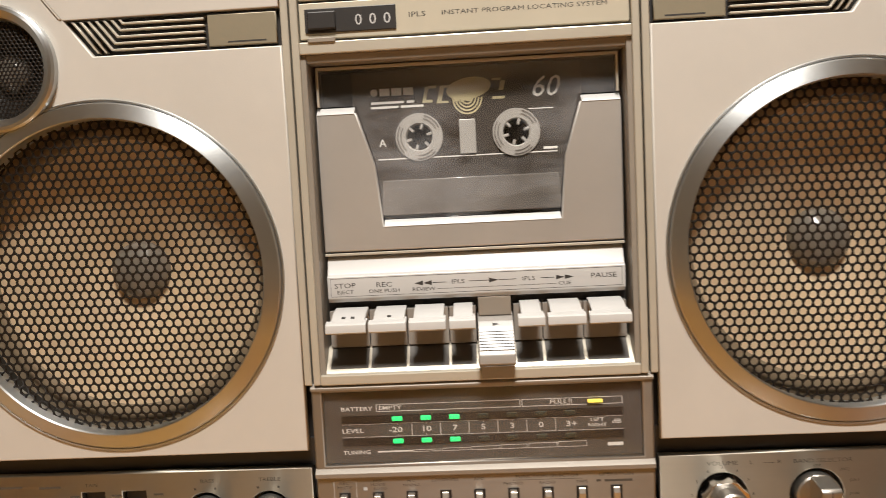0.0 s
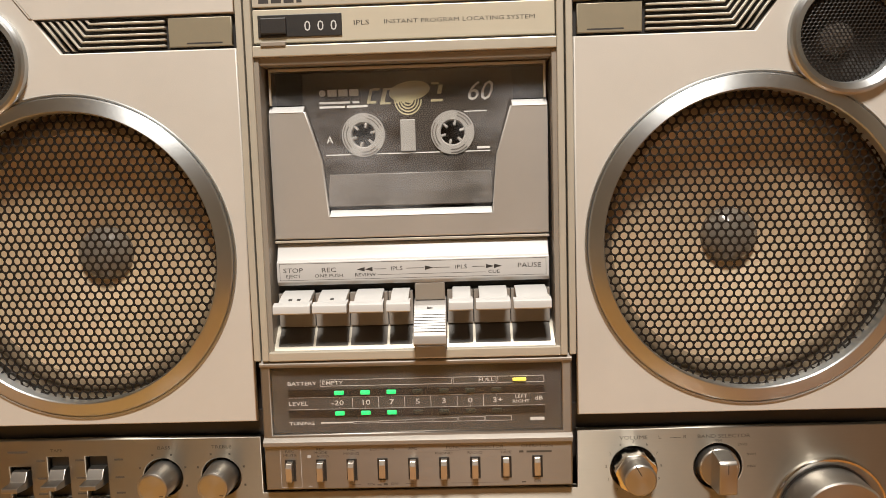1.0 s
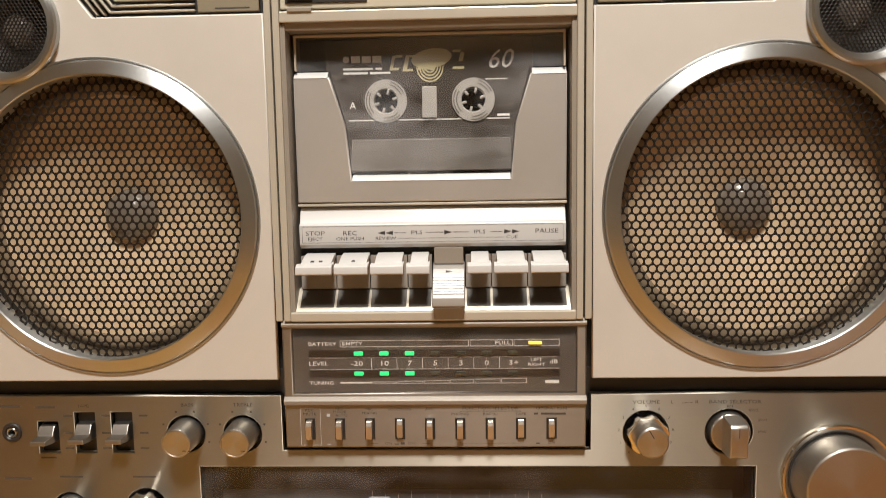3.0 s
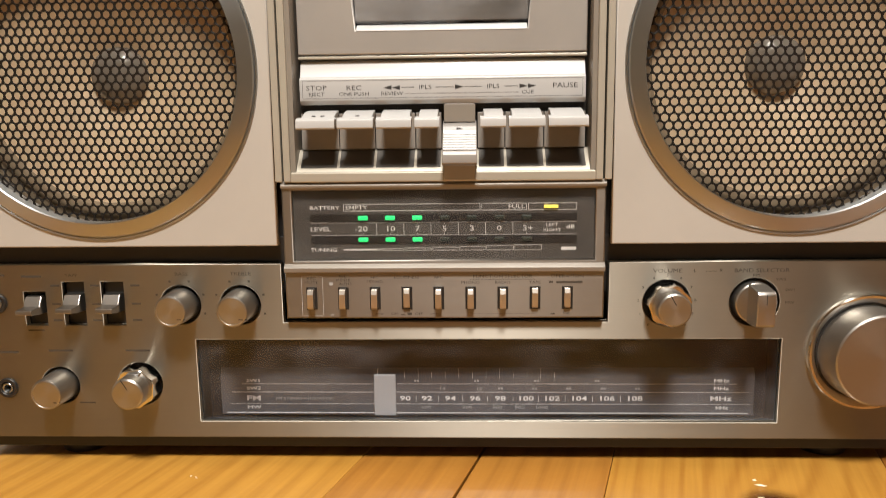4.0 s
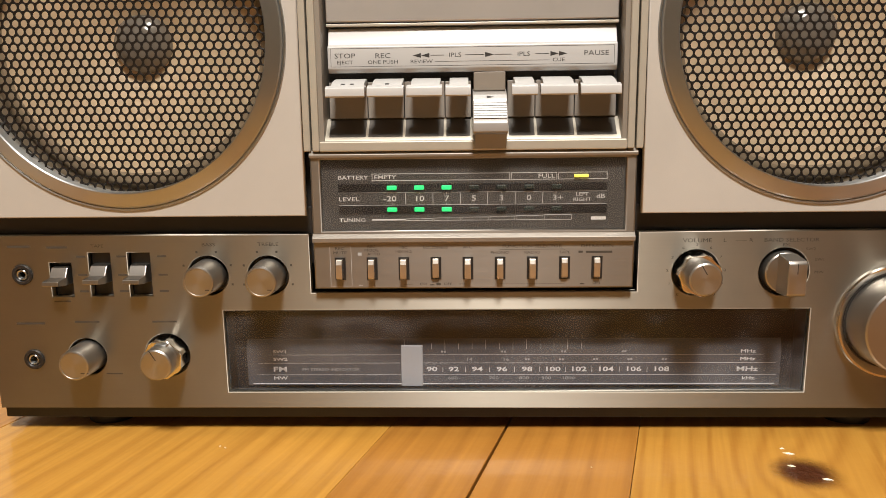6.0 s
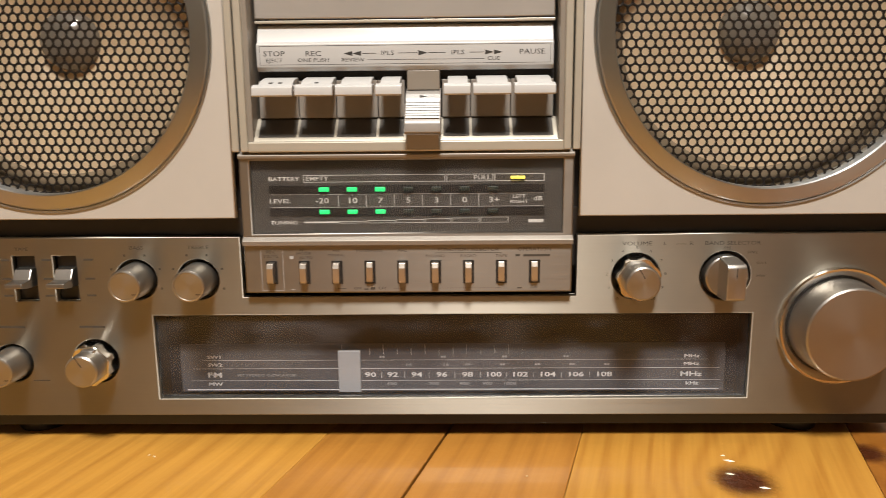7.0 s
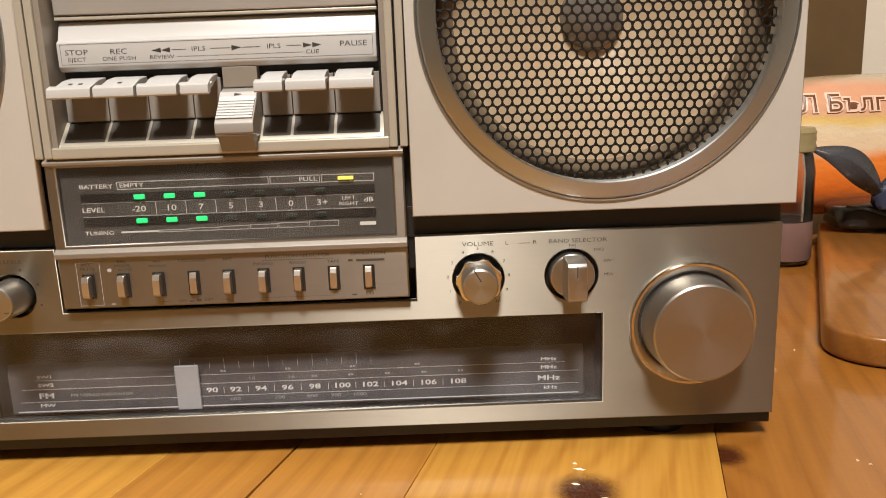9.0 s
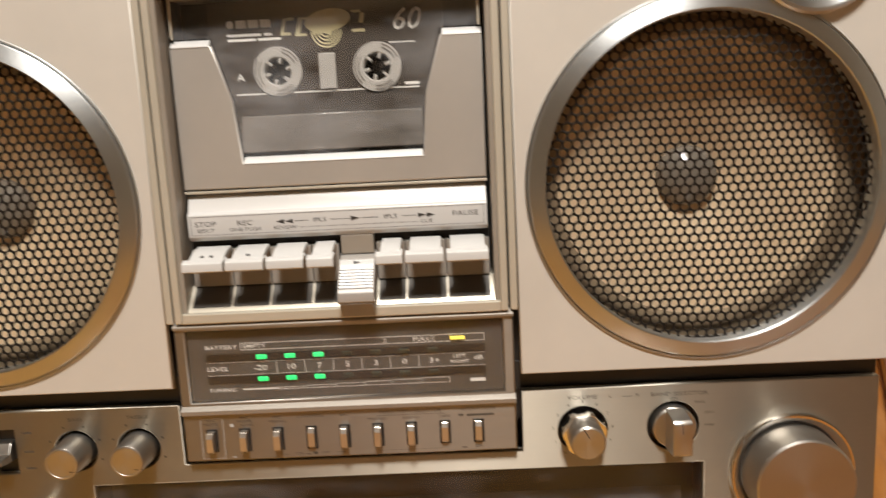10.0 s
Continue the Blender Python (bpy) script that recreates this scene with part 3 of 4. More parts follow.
for i, (x0, x1, c0, c1) in enumerate(KEY_SPANS):
    key = part("key", prism_bm([(-0.0088, 0.1624), (-0.0094, 0.1630), (-0.0090, 0.1662), (-0.0082, 0.1668), (-0.0055, 0.1676), (-0.0050, 0.1655), (-0.0060, 0.1632)], x0, x1 - 0.0006, 0.00015), WHITE, boombox, "white piano key of the tape deck")
    part("key_top", prism_bm([(-0.0070, 0.1650), (-0.0066, 0.1667), (0.0020, 0.1698), (0.0095, 0.1710), (0.0095, 0.1692), (-0.0040, 0.1640)], x0 + 0.0016, x1 - 0.0016, 0.0003), WHITE, key, "sloping top of the key")
    part("key_hook", prism_bm([(-0.0066, 0.1636), (-0.0062, 0.1660), (-0.0010, 0.1676), (-0.0010, 0.1660), (-0.0050, 0.1648)], x1 - 0.0016, x1 - 0.0008, 0.0), WHITE, key)
    part("key_stem", box_bm(c0 + 0.0002, c1 - 0.0002, 0.0085, 0.0128, 0.1532, 0.1695, 0.0002), DARK, key, "dark brown key stem")
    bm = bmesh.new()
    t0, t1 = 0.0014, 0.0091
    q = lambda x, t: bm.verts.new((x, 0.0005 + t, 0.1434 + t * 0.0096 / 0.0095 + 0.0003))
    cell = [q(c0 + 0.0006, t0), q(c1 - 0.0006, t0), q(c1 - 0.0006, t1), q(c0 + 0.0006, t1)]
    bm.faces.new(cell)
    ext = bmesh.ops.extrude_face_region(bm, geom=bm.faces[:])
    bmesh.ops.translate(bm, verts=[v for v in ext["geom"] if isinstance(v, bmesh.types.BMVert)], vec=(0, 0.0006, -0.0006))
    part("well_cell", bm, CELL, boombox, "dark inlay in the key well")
    for mx in ((0.0060, 0.0100), (0.0075,))[i] if i < 2 else ():
        part("key_mark", prism_bm([(-0.0032, 0.16800), (-0.0016, 0.16858), (-0.0016, 0.1684), (-0.0032, 0.1678)], x0 + mx, x0 + mx + 0.0017, 0), INK, key, "dark printed mark")
play = part("play_key", prism_bm([(0.012, 0.1660), (0.0042, 0.1634), (0.0030, 0.1626), (0.0012, 0.1606), (-0.0080, 0.1520), (-0.0088, 0.1508), (-0.0090, 0.1472), (-0.0080, 0.1462), (0.002, 0.1452), (0.012, 0.1530)], 0.0003, 0.0157, 0.0004), GREY_KEY, boombox, "large grey play key with white ribs")
for i in range(7):
    f = 0.10 + 0.80 * i / 6
    yy, zz = 0.0010 + f * (-0.0088), 0.1604 + f * (-0.0082)
    part("rib", prism_bm([(yy + 0.0011, zz + 0.0006), (yy - 0.0003, zz + 0.0008), (yy - 0.0009, zz), (yy + 0.0001, zz - 0.0005)], 0.0008, 0.0152, 0.0), WHITE, play)
part("key_cap", prism_bm([(0.0045, 0.1632), (0.0030, 0.1631), (0.0010, 0.1612), (0.0004, 0.1602), (0.0020, 0.1602), (0.0060, 0.1640)], 0.0005, 0.0155, 0.0002), WHITE, play, "smooth white top of the play key")
bm = bmesh.new()
on_cap = lambda x, z: bm.verts.new((x, 0.0009 + (z - 0.1612) * 1.0526, z + 0.0001))
bm.faces.new((on_cap(0.0066, 0.1615), on_cap(0.0098, 0.16205), on_cap(0.0066, 0.1626)))
part("key_mark", bm, INK, play, "dark play arrow", 0)
part("key_stem", box_bm(0.0008, 0.0152, 0.0075, 0.0128, 0.1650, 0.1735, 0.0004), TAUPE, play, "grey metal stem behind the play key")
part("play_key_foot", prism_bm([(-0.0086, 0.1462), (-0.0030, 0.1395), (0.0030, 0.1395), (0.0030, 0.1462)], 0.0010, 0.0150, 0.0003), DARK, play, "dark lower face of the play key")

# ---- level meter block ----
meter = plate("meter_block", [rect(-0.0742, 0.0742, 0.0745, 0.1382), rect(-0.0694, 0.0694, 0.1022, 0.1348)], 0.0004, 0.010, MODULE, boombox, "bronze metal block with the level meter", 0.0008)
part("meter_lip", prism_bm([(-0.0012, 0.0968), (-0.0016, 0.0990), (0.0010, 0.1012), (0.004, 0.1012), (0.004, 0.0960)], -0.0742, 0.0742, 0.0003), LIP, meter, "pale lip below the meter window")
part("meter_lip", prism_bm([(-0.0006, 0.1358), (-0.0010, 0.1372), (0.0010, 0.1390), (0.004, 0.1390), (0.004, 0.1352)], -0.0742, 0.0742, 0.0003), LIP, meter, "pale lip above the meter window")
face = part("meter_face", box_bm(-0.0694, 0.0694, 0.0030, 0.0050, 0.1022, 0.1348, 0), METER, meter, "dark grey meter face")
for z0, z1 in ((0.1199, 0.1235), (0.1098, 0.1134)):
    part("led_slot", box_bm(-0.0618, 0.0614, 0.0027, 0.004, z0, z1, 0), BLACK, face, "black slot for the lamps")
LEDS = [-0.0371 + 0.0126 * i for i in range(7)]
for row, zz in ((0, 0.1217), (1, 0.1116)):
    for i, lx in enumerate(LEDS):
        lit = i < 3
        part("led", box_bm(lx - 0.0023, lx + 0.0023, 0.0018, 0.0035, zz - 0.0010, zz + 0.0010, 0.0004), GREEN if lit else GREEN_OFF, face, "glowing green lamp" if lit else "unlit lamp")
part("battery_led", box_bm(0.0463, 0.0528, 0.0018, 0.0035, 0.1258, 0.1272, 0.0003), YELLOW, face, "glowing yellow battery lamp")
nums = [("-20", LEDS[0] - 0.001), ("10", LEDS[1]), ("7", LEDS[2]), ("5", LEDS[3]), ("3", LEDS[4]), ("0", LEDS[5]), ("3+", LEDS[6] + 0.0006)]
ticks = [((a + b) / 2 - 0.00012, (a + b) / 2 + 0.00012, 0.1139, 0.1191) for a, b in zip(LEDS, LEDS[1:])]
small = [(lx - 0.0001, lx + 0.0001, z, z + 0.0006) for lx in LEDS for z in (0.1188, 0.1139)]
bat = outline_bars(-0.0462, 0.0172, 0.1249, 0.1282) + outline_bars(0.0178, 0.0386, 0.1249, 0.1282) + outline_bars(0.0392, 0.0614, 0.1249, 0.1282)
tun = [(-0.0466, -0.031, 0.1065, 0.1072)]
for i, (a, b) in enumerate(((-0.031, -0.0185), (-0.018, -0.0055), (-0.005, 0.0075), (0.008, 0.0195), (0.020, 0.0325), (0.033, 0.0455))):
    tun += outline_bars(a, b, 0.1063, 0.1073 + 0.0003 * i, 0.0002)
lettering([("BATTERY", -0.0620, 0.1264, 0.0018, "LEFT"), ("EMPTY", -0.0452, 0.1265, 0.0018, "LEFT"), ("FULL", 0.0338, 0.1265, 0.0019), ("LEVEL", -0.0620, 0.1165, 0.0020, "LEFT"), ("TUNING", -0.0620, 0.1067, 0.0017, "LEFT"),
           ("LEFT", 0.0502, 0.1180, 0.0015), ("RIGHT", 0.0502, 0.1156, 0.0015), ("dB", 0.0586, 0.1170, 0.0020)] + [(n, x, 0.1165, 0.0025) for n, x in nums],
          0.00296, FADED_INK, face, "white print", 1.35, ticks + small + bat + tun + [(0.0545, 0.0612, 0.1062, 0.1077), (-0.0618, 0.0614, 0.1194, 0.11958), (-0.0618, 0.0614, 0.1136, 0.11376)], bold=0.01)
mp_ = part("meter_window", box_bm(-0.0693, 0.0693, 0.0009, 0.0014, 0.1023, 0.1347, 0), METER_PANE, meter, "clear meter window")
mp_.visible_shadow = False
# button row
for i in range(9):
    bx = -0.0619 + 0.01488 * i
    part("button_slot", box_bm(bx - 0.0024, bx + 0.0026, 0.0001, 0.0008, 0.0790, 0.0896, 0), BLACK, meter, "black slot round the button")
    out = 0.0016 if i in (3, 7, 8) else 0.0038
    part("push_button", prism_bm([(0.002, 0.0797), (-out + 0.0008, 0.0797), (-out, 0.0806), (-out, 0.0868), (-out + 0.0010, 0.0890), (0.002, 0.0890)], bx - 0.0015, bx + 0.0015, 0.0003), BUTTON, meter, "pressed metal push button" if i in (3, 7, 8) else "raised metal push button")
bx = lambda i: -0.0619 + 0.01488 * i
lettering([("REC", bx(0), 0.0938, 0.0014), ("MUTE", bx(0), 0.0918, 0.0014), ("REC", bx(1), 0.0946, 0.0012), ("MODE", bx(1), 0.0929, 0.0013), ("AUTO", bx(1) + 0.001, 0.0911, 0.0012), ("MIC", bx(2), 0.0941, 0.0012), ("MIXING", bx(2), 0.0922, 0.0012), ("LOUDNESS", bx(3), 0.0941, 0.0013), ("AFC", bx(4), 0.0941, 0.0013),
           ("FUNCTION SELECTOR", bx(6), 0.0944, 0.0015), ("PHONO", bx(5), 0.0915, 0.0013), ("RADIO", bx(6), 0.0915, 0.0013), ("TAPE", bx(7), 0.0915, 0.0013), ("OPERATION", bx(8), 0.0944, 0.0015), ("ON", bx(3) - 0.0058, 0.0767, 0.0012), ("OFF", bx(3) + 0.0056, 0.0767, 0.0012), ("ON", bx(8), 0.0769, 0.0012)],
          0.00036, PANEL_INK, meter, "small dark print", 1.3, [(bx(5), bx(7), 0.0929, 0.0931), (bx(5), bx(5) + 0.0002, 0.0925, 0.0929), (bx(7) - 0.0002, bx(7), 0.0925, 0.0929), (bx(5), bx(5) + 0.0002, 0.0767, 0.0774), (bx(2), bx(2) + 0.004, 0.0766, 0.0768), (bx(4) - 0.004, bx(4), 0.0766, 0.0768), (bx(5), bx(7), 0.0766, 0.0767), (bx(8) - 0.0085, bx(8) - 0.0065, 0.0912, 0.0922), (bx(8) - 0.005, bx(8) + 0.007, 0.0911, 0.0921), (bx(3) - 0.0028, bx(3) - 0.0008, 0.0761, 0.0766), (bx(3) + 0.0002, bx(3) + 0.0022, 0.0761, 0.0773), (bx(8) - 0.0075, bx(8) - 0.0055, 0.0763, 0.0769)])
lettering([], 0.00036, DIM_INK, meter, "fine pale outline and mark", extra=outline_bars(bx(0) - 0.0047, bx(0) + 0.0054, 0.0758, 0.0948, 0.0002) + [(bx(1) - 0.0064, bx(1) - 0.0047, 0.0905, 0.0919), (bx(1) - 0.0064, bx(1) - 0.0046, 0.0761, 0.0765)], name="pale_print")

# ---- lower metal panel ----
DIAL = (-0.1200, 0.1580, 0.0219, 0.0630)
panel_loop = [(-0.2350, 0.0134), (0.2350, 0.0134), (0.2350, 0.1003), (0.0768, 0.1003), (0.0768, 0.0718), (-0.0768, 0.0718), (-0.0768, 0.1003), (-0.2350, 0.1003)]
SLOTS = [(-0.2026, -0.1920, 0.0704, 0.0870), (-0.1834, -0.1728, 0.0704, 0.0917), (-0.1644, -0.1536, 0.0704, 0.0917)]
KNOBS = [("bass", -0.1262, 0.0803, 0.0096, "knob"), ("treble", -0.0973, 0.0802, 0.0096, "knob"), ("balance", -0.1886, 0.0400, 0.0093, "knob"), ("mixing", -0.1488, 0.0408, 0.0108, "dual"), ("volume", 0.1040, 0.0806, 0.0110, "dual"), ("band", 0.1444, 0.0808, 0.0114, "bar")]
holes = [rect(*DIAL)] + [rect(*s) for s in SLOTS] + [circle(k[1], k[2], k[3], 48) for k in KNOBS] + [circle(-0.2161, 0.0813, 0.0040, 32), circle(-0.2151, 0.0388, 0.0040, 32)]
low = plate("control_panel", [panel_loop] + holes, 0.0045, 0.004, BRUSHED, boombox, "brushed aluminium control panel", 0.0005)
for s in SLOTS:
    sw = part("slide_switch", box_bm(s[0] + 0.0002, s[1] - 0.0002, 0.0082, 0.010, s[2], s[3], 0), BLACK, low, "black switch slot")
    zc = (s[2] + s[3]) / 2 - 0.0015 if s[3] > 0.09 else (s[2] + s[3]) / 2
    part("switch_lever", prism_bm([(0.0082, zc + 0.0065), (0.0040, zc + 0.0060), (0.0015, zc + 0.0016), (-0.0052, zc + 0.0012), (-0.0055, zc - 0.0010), (0.0010, zc - 0.0022), (0.0082, zc - 0.0026)], s[0] + 0.0010, s[1] - 0.0016, 0.0004), LEVER, sw, "metal switch lever")
for jx, jz in ((-0.2161, 0.0813), (-0.2151, 0.0388)):
    jk = part("jack_socket", lathe_bm([(0.0050, 0.0050), (0.0050, 0.0040), (0.0046, 0.0034), (0.0034, 0.0034), (0.0028, 0.0042), (0.0026, 0.0095), (0, 0.0096)], jx, jz, 36), BLACK, low, "black headphone socket")
    part("contact_ring", lathe_bm([(0.0027, 0.0040), (0.0024, 0.0036), (0.0018, 0.0038), (0.0017, 0.0080)], jx, jz, 28), CHROME, jk, "metal ring in the socket")


def fluted_bm(cx, cz, r_in, r_out, y0, y1, count=24):
    bm = bmesh.new()
    n = count * 4
    rad = [r_out if i % 4 in (1, 2) else r_out * 0.93 for i in range(n)]
    rings = []
    for yy, f in ((y0, 1.0), (y1 + 0.0004, 1.0), (y1, 0.96)):
        rings.append([bm.verts.new((cx + rad[i] * f * math.cos(2 * math.pi * i / n), yy, cz + rad[i] * f * math.sin(2 * math.pi * i / n))) for i in range(n)])
    rings.append([bm.verts.new((cx + r_in * math.cos(2 * math.pi * i / n), y1, cz + r_in * math.sin(2 * math.pi * i / n))) for i in range(n)])
    for a, b in zip(rings, rings[1:]):
        for i in range(n):
            bm.faces.new((a[i], b[i], b[(i + 1) % n], a[(i + 1) % n]))
    return bm


for kind, kx, kz, kr, shape in KNOBS:
    kb = part("knob_well", lathe_bm([(kr - 0.0001, 0.0050), (kr - 0.0003, 0.0085), (0, 0.0085)], kx, kz, 48), BLACK, low, "black recess round the %s knob" % kind)
    if shape == "knob":
        part("knob", lathe_bm([(0.0081, 0.0084), (0.0079, 0.0010), (0.0074, -0.0083), (0.0071, -0.0089), (0.0064, -0.0091), (0.0062, -0.0088), (0, -0.0088)], kx, kz, 64), KNOB, kb, "turned metal %s knob" % kind, 28)
        lettering([], -0.00884, INK, kb, extra=[(kx + 0.0030, kx + 0.0068, kz - 0.0040, kz - 0.0036)], name="pointer_line")
    elif shape == "dual":
        part("outer_knob", fluted_bm(kx, kz, 0.0070, kr - 0.0010, 0.0084, -0.0030, 7), POLISH, kb, "scalloped outer ring of the %s knob" % kind, 28)
        part("knob", lathe_bm([(0.0078, 0.0), (0.0077, -0.0090), (0.0075, -0.0100), (0.0068, -0.0106), (0, -0.0106)], kx, kz, 64), KNOB, kb, "turned metal %s knob" % kind, 28)
        if kind == "mixing":
            part("index_tab", box_bm(kx - 0.0025, kx + 0.0035, -0.0046, -0.0022, kz + 0.0062, kz + 0.0082, 0.0004), CHROME, kb, "bright index tab")
        lettering([], -0.01064, INK, kb, extra=[((kx - 0.0022, kz + 0.0072), (kx - 0.0026, kz + 0.0070), (kx + 0.0002, kz + 0.0022), (kx + 0.0006, kz + 0.0024))], name="pointer_line")
    else:
        part("outer_knob", lathe_bm([(0.0098, 0.0084), (0.0096, 0.0020), (0.0090, 0.0014), (0, 0.0014)], kx, kz, 56), KNOB, kb, "round base of the band knob", 28)
        bar_bm = prism_bm([(0.002, kz - 0.0092), (-0.0090, kz - 0.0086), (-0.0102, kz - 0.0074), (-0.0102, kz + 0.0066), (-0.0090, kz + 0.0080), (0.002, kz + 0.0092)], kx - 0.0042, kx + 0.0042, 0.0006, 3)
        part("knob", bar_bm, KNOB, kb, "bar-shaped metal band selector knob")
        lettering([], -0.01024, INK, kb, extra=[(kx - 0.0003, kx + 0.0001, kz + 0.0020, kz + 0.0068)], name="pointer_line")

# big tuning knob
BX, BZ = 0.1972, 0.0570
dish = part("tuning_dish", lathe_bm([(0.0277, 0.0046), (0.0277, 0.0026), (0.0272, 0.0016), (0.0262, 0.0016), (0.0240, 0.0036), (0.0231, 0.0046)], BX, BZ, 112), POLISH, low, "bright bevelled ring round the tuning knob", 25)
part("dish_groove", lathe_bm([(0.0232, 0.0044), (0.0224, 0.0043)], BX, BZ, 96), BLACK, dish, "dark groove")
part("tuning_knob", lathe_bm([(0.0222, 0.0045), (0.0220, -0.0020), (0.0217, -0.0096), (0.0213, -0.0108), (0.0205, -0.0113), (0, -0.0113)], BX, BZ, 112), KNOB, dish, "large turned aluminium tuning knob", 25)

# panel print
dot = lambda x, z, r=0.0005: (x - r, x + r, z - r, z + r)
marks = []
for kx, kz in ((-0.1262, 0.0803), (-0.0973, 0.0802)):
    for a in range(-20, 201, 44):
        marks.append(dot(kx + 0.0124 * math.cos(radians(a)), kz + 0.0124 * math.sin(radians(a))))
for sx in (-0.148, -0.1675, -0.187):
    for z in (0.0895, 0.0805, 0.0725):
        marks.append((sx - 0.002, sx + 0.0025, z, z + 0.0009))
marks += [(-0.203, -0.193, 0.0940, 0.0950), (-0.222, -0.211, 0.0945, 0.0955), (-0.193, -0.181, 0.0573, 0.0582), (-0.155, -0.143, 0.0573, 0.0582), (-0.222, -0.208, 0.0565, 0.0575), (-0.200, -0.193, 0.0310, 0.0316), (-0.180, -0.172, 0.0310, 0.0316), (-0.202, -0.194, 0.0676, 0.0684), (0.1215, 0.1265, 0.09545, 0.09565)]
vol_nums = []
for i in range(11):
    a = radians(232 - i * 28.4)
    vol_nums.append((str(i), 0.1040 + 0.0133 * math.cos(a), 0.0806 + 0.0133 * math.sin(a), 0.0013))
lettering([("BASS", -0.1250, 0.0953, 0.0017), ("TREBLE", -0.0965, 0.0953, 0.0017), ("TAPE", -0.1785, 0.0950, 0.0015), ("VOLUME", 0.1040, 0.0958, 0.0019), ("L", 0.1165, 0.0958, 0.0016), ("R", 0.1285, 0.0958, 0.0016),
           ("BAND SELECTOR", 0.1470, 0.0958, 0.0018), ("FM", 0.1446, 0.0935, 0.0014), ("SW2", 0.1560, 0.0915, 0.0013), ("SW1", 0.1605, 0.0865, 0.0013), ("MW", 0.1605, 0.0805, 0.0013)] + vol_nums,
          0.00446, PANEL_INK, low, "small dark print", 1.3, marks)

# tuning dial
dial = part("dial_box", box_bm(DIAL[0] - 0.002, DIAL[1] + 0.002, 0.0205, 0.0225, DIAL[2] - 0.004, DIAL[3] + 0.003, 0), DIAL_BLACK, low, "black back of the tuning dial")
part("dial_wall", prism_bm([(0.0085, DIAL[3] + 0.0004), (0.0205, DIAL[3] + 0.0004), (0.0205, DIAL[3] + 0.003), (0.0085, DIAL[3] + 0.003)], DIAL[0], DIAL[1], 0), DIAL_BLACK, dial)
part("dial_wall", prism_bm([(0.0085, DIAL[2] - 0.0004), (0.0205, DIAL[2] - 0.0042), (0.0205, DIAL[2] - 0.006), (0.0085, DIAL[2] - 0.003)], DIAL[0], DIAL[1], 0), DIAL_BLACK, dial)
for x0, x1 in ((DIAL[0] - 0.002, DIAL[0] - 0.0004), (DIAL[1] + 0.0004, DIAL[1] + 0.002)):
    part("dial_wall", box_bm(x0, x1, 0.0085, 0.0205, DIAL[2] - 0.004, DIAL[3] + 0.003, 0), DIAL_BLACK, dial)
scale_bm = prism_bm([(0.0205, 0.0440), (0.0190, 0.0385), (0.0190, 0.0196), (0.0205, 0.0190)], -0.1145, 0.1525, 0.0003)
sc = part("dial_scale", scale_bm, SCALE, dial, "grey tuning scale with white print")
FREQ = [710, 749, 791, 835, 880, 925, 971, 1019, 1068, 1117]
fx = [-0.0207 + (p - 710) * 0.1145 / 407 for p in FREQ]
lines = [(-0.1035, 0.1440, 0.0357, 0.03585), (-0.1090, 0.1500, 0.03135, 0.03155), (-0.1100, 0.1505, 0.02515, 0.02535), (-0.112, 0.150, 0.0203, 0.0208)]
lines += [((a + b) / 2 - 0.00012, (a + b) / 2 + 0.00012, 0.0266, 0.0294) for a, b in zip(fx, fx[1:])]
lines += [(-0.0345 + 0.0068 * i, -0.0345 + 0.0068 * i + 0.00015, 0.0386, 0.0386 + (0.0032 if i % 3 else 0.005)) for i in range(14)]
faint = []
faint += [(0.0260 + 0.0170 * i + 0.0014 * k, 0.0270 + 0.0170 * i + 0.0014 * k, 0.0329, 0.0338) for i in range(5) for k in range(2)]
faint += [(-0.0160 + 0.0300 * i + 0.0014 * k, -0.0150 + 0.0300 * i + 0.0014 * k, 0.0369, 0.0379) for i in range(4) for k in range(2)]
lettering([("FM STEREO INDICATOR", -0.0720, 0.0280, 0.0013), ("600", fx[1] - 0.0005, 0.0234, 0.0016), ("700", fx[3] - 0.0040, 0.0234, 0.0016), ("800", fx[4] - 0.0015, 0.0234, 0.0016), ("900", fx[5] - 0.0030, 0.0234, 0.0016), ("1000", fx[5] + 0.0080, 0.0234, 0.0016), ("14", fx[2] - 0.0040, 0.0333, 0.0016), ("16", fx[3] + 0.0020, 0.0333, 0.0016)],
          0.01896, DIM_INK, sc, "faint figures", wide=1.5, extra=faint, name="faint_figures")
dial_words = [(str(90 + 2 * i), x, 0.0281, 0.0024) for i, x in enumerate(fx)]
dial_words += [("FM", -0.0978, 0.0281, 0.0026), ("SW1", -0.0975, 0.0374, 0.0016), ("SW2", -0.0975, 0.0334, 0.0016), ("MW", -0.0978, 0.0234, 0.0017), ("MHz", 0.1362, 0.0281, 0.0024), ("MHz", 0.1362, 0.0374, 0.0017), ("MHz", 0.1362, 0.0334, 0.0017), ("kHz", 0.1370, 0.0234, 0.0017)]
lettering(dial_words, 0.01895, FADED_INK, sc, "white print", 1.65, lines, bold=0.03)
part("dial_pointer", box_bm(-0.0359, -0.0250, 0.0150, 0.0165, 0.0206, 0.0418, 0.0004), POINTER, dial, "milky plastic dial pointer")
dp = part("dial_window", box_bm(DIAL[0] + 0.0002, DIAL[1] - 0.0002, 0.0068, 0.0076, DIAL[2] + 0.0002, DIAL[3] - 0.0002, 0), DIAL_PANE, low, "clear dial window with painted smears of reflected haze")
dp.visible_shadow = False

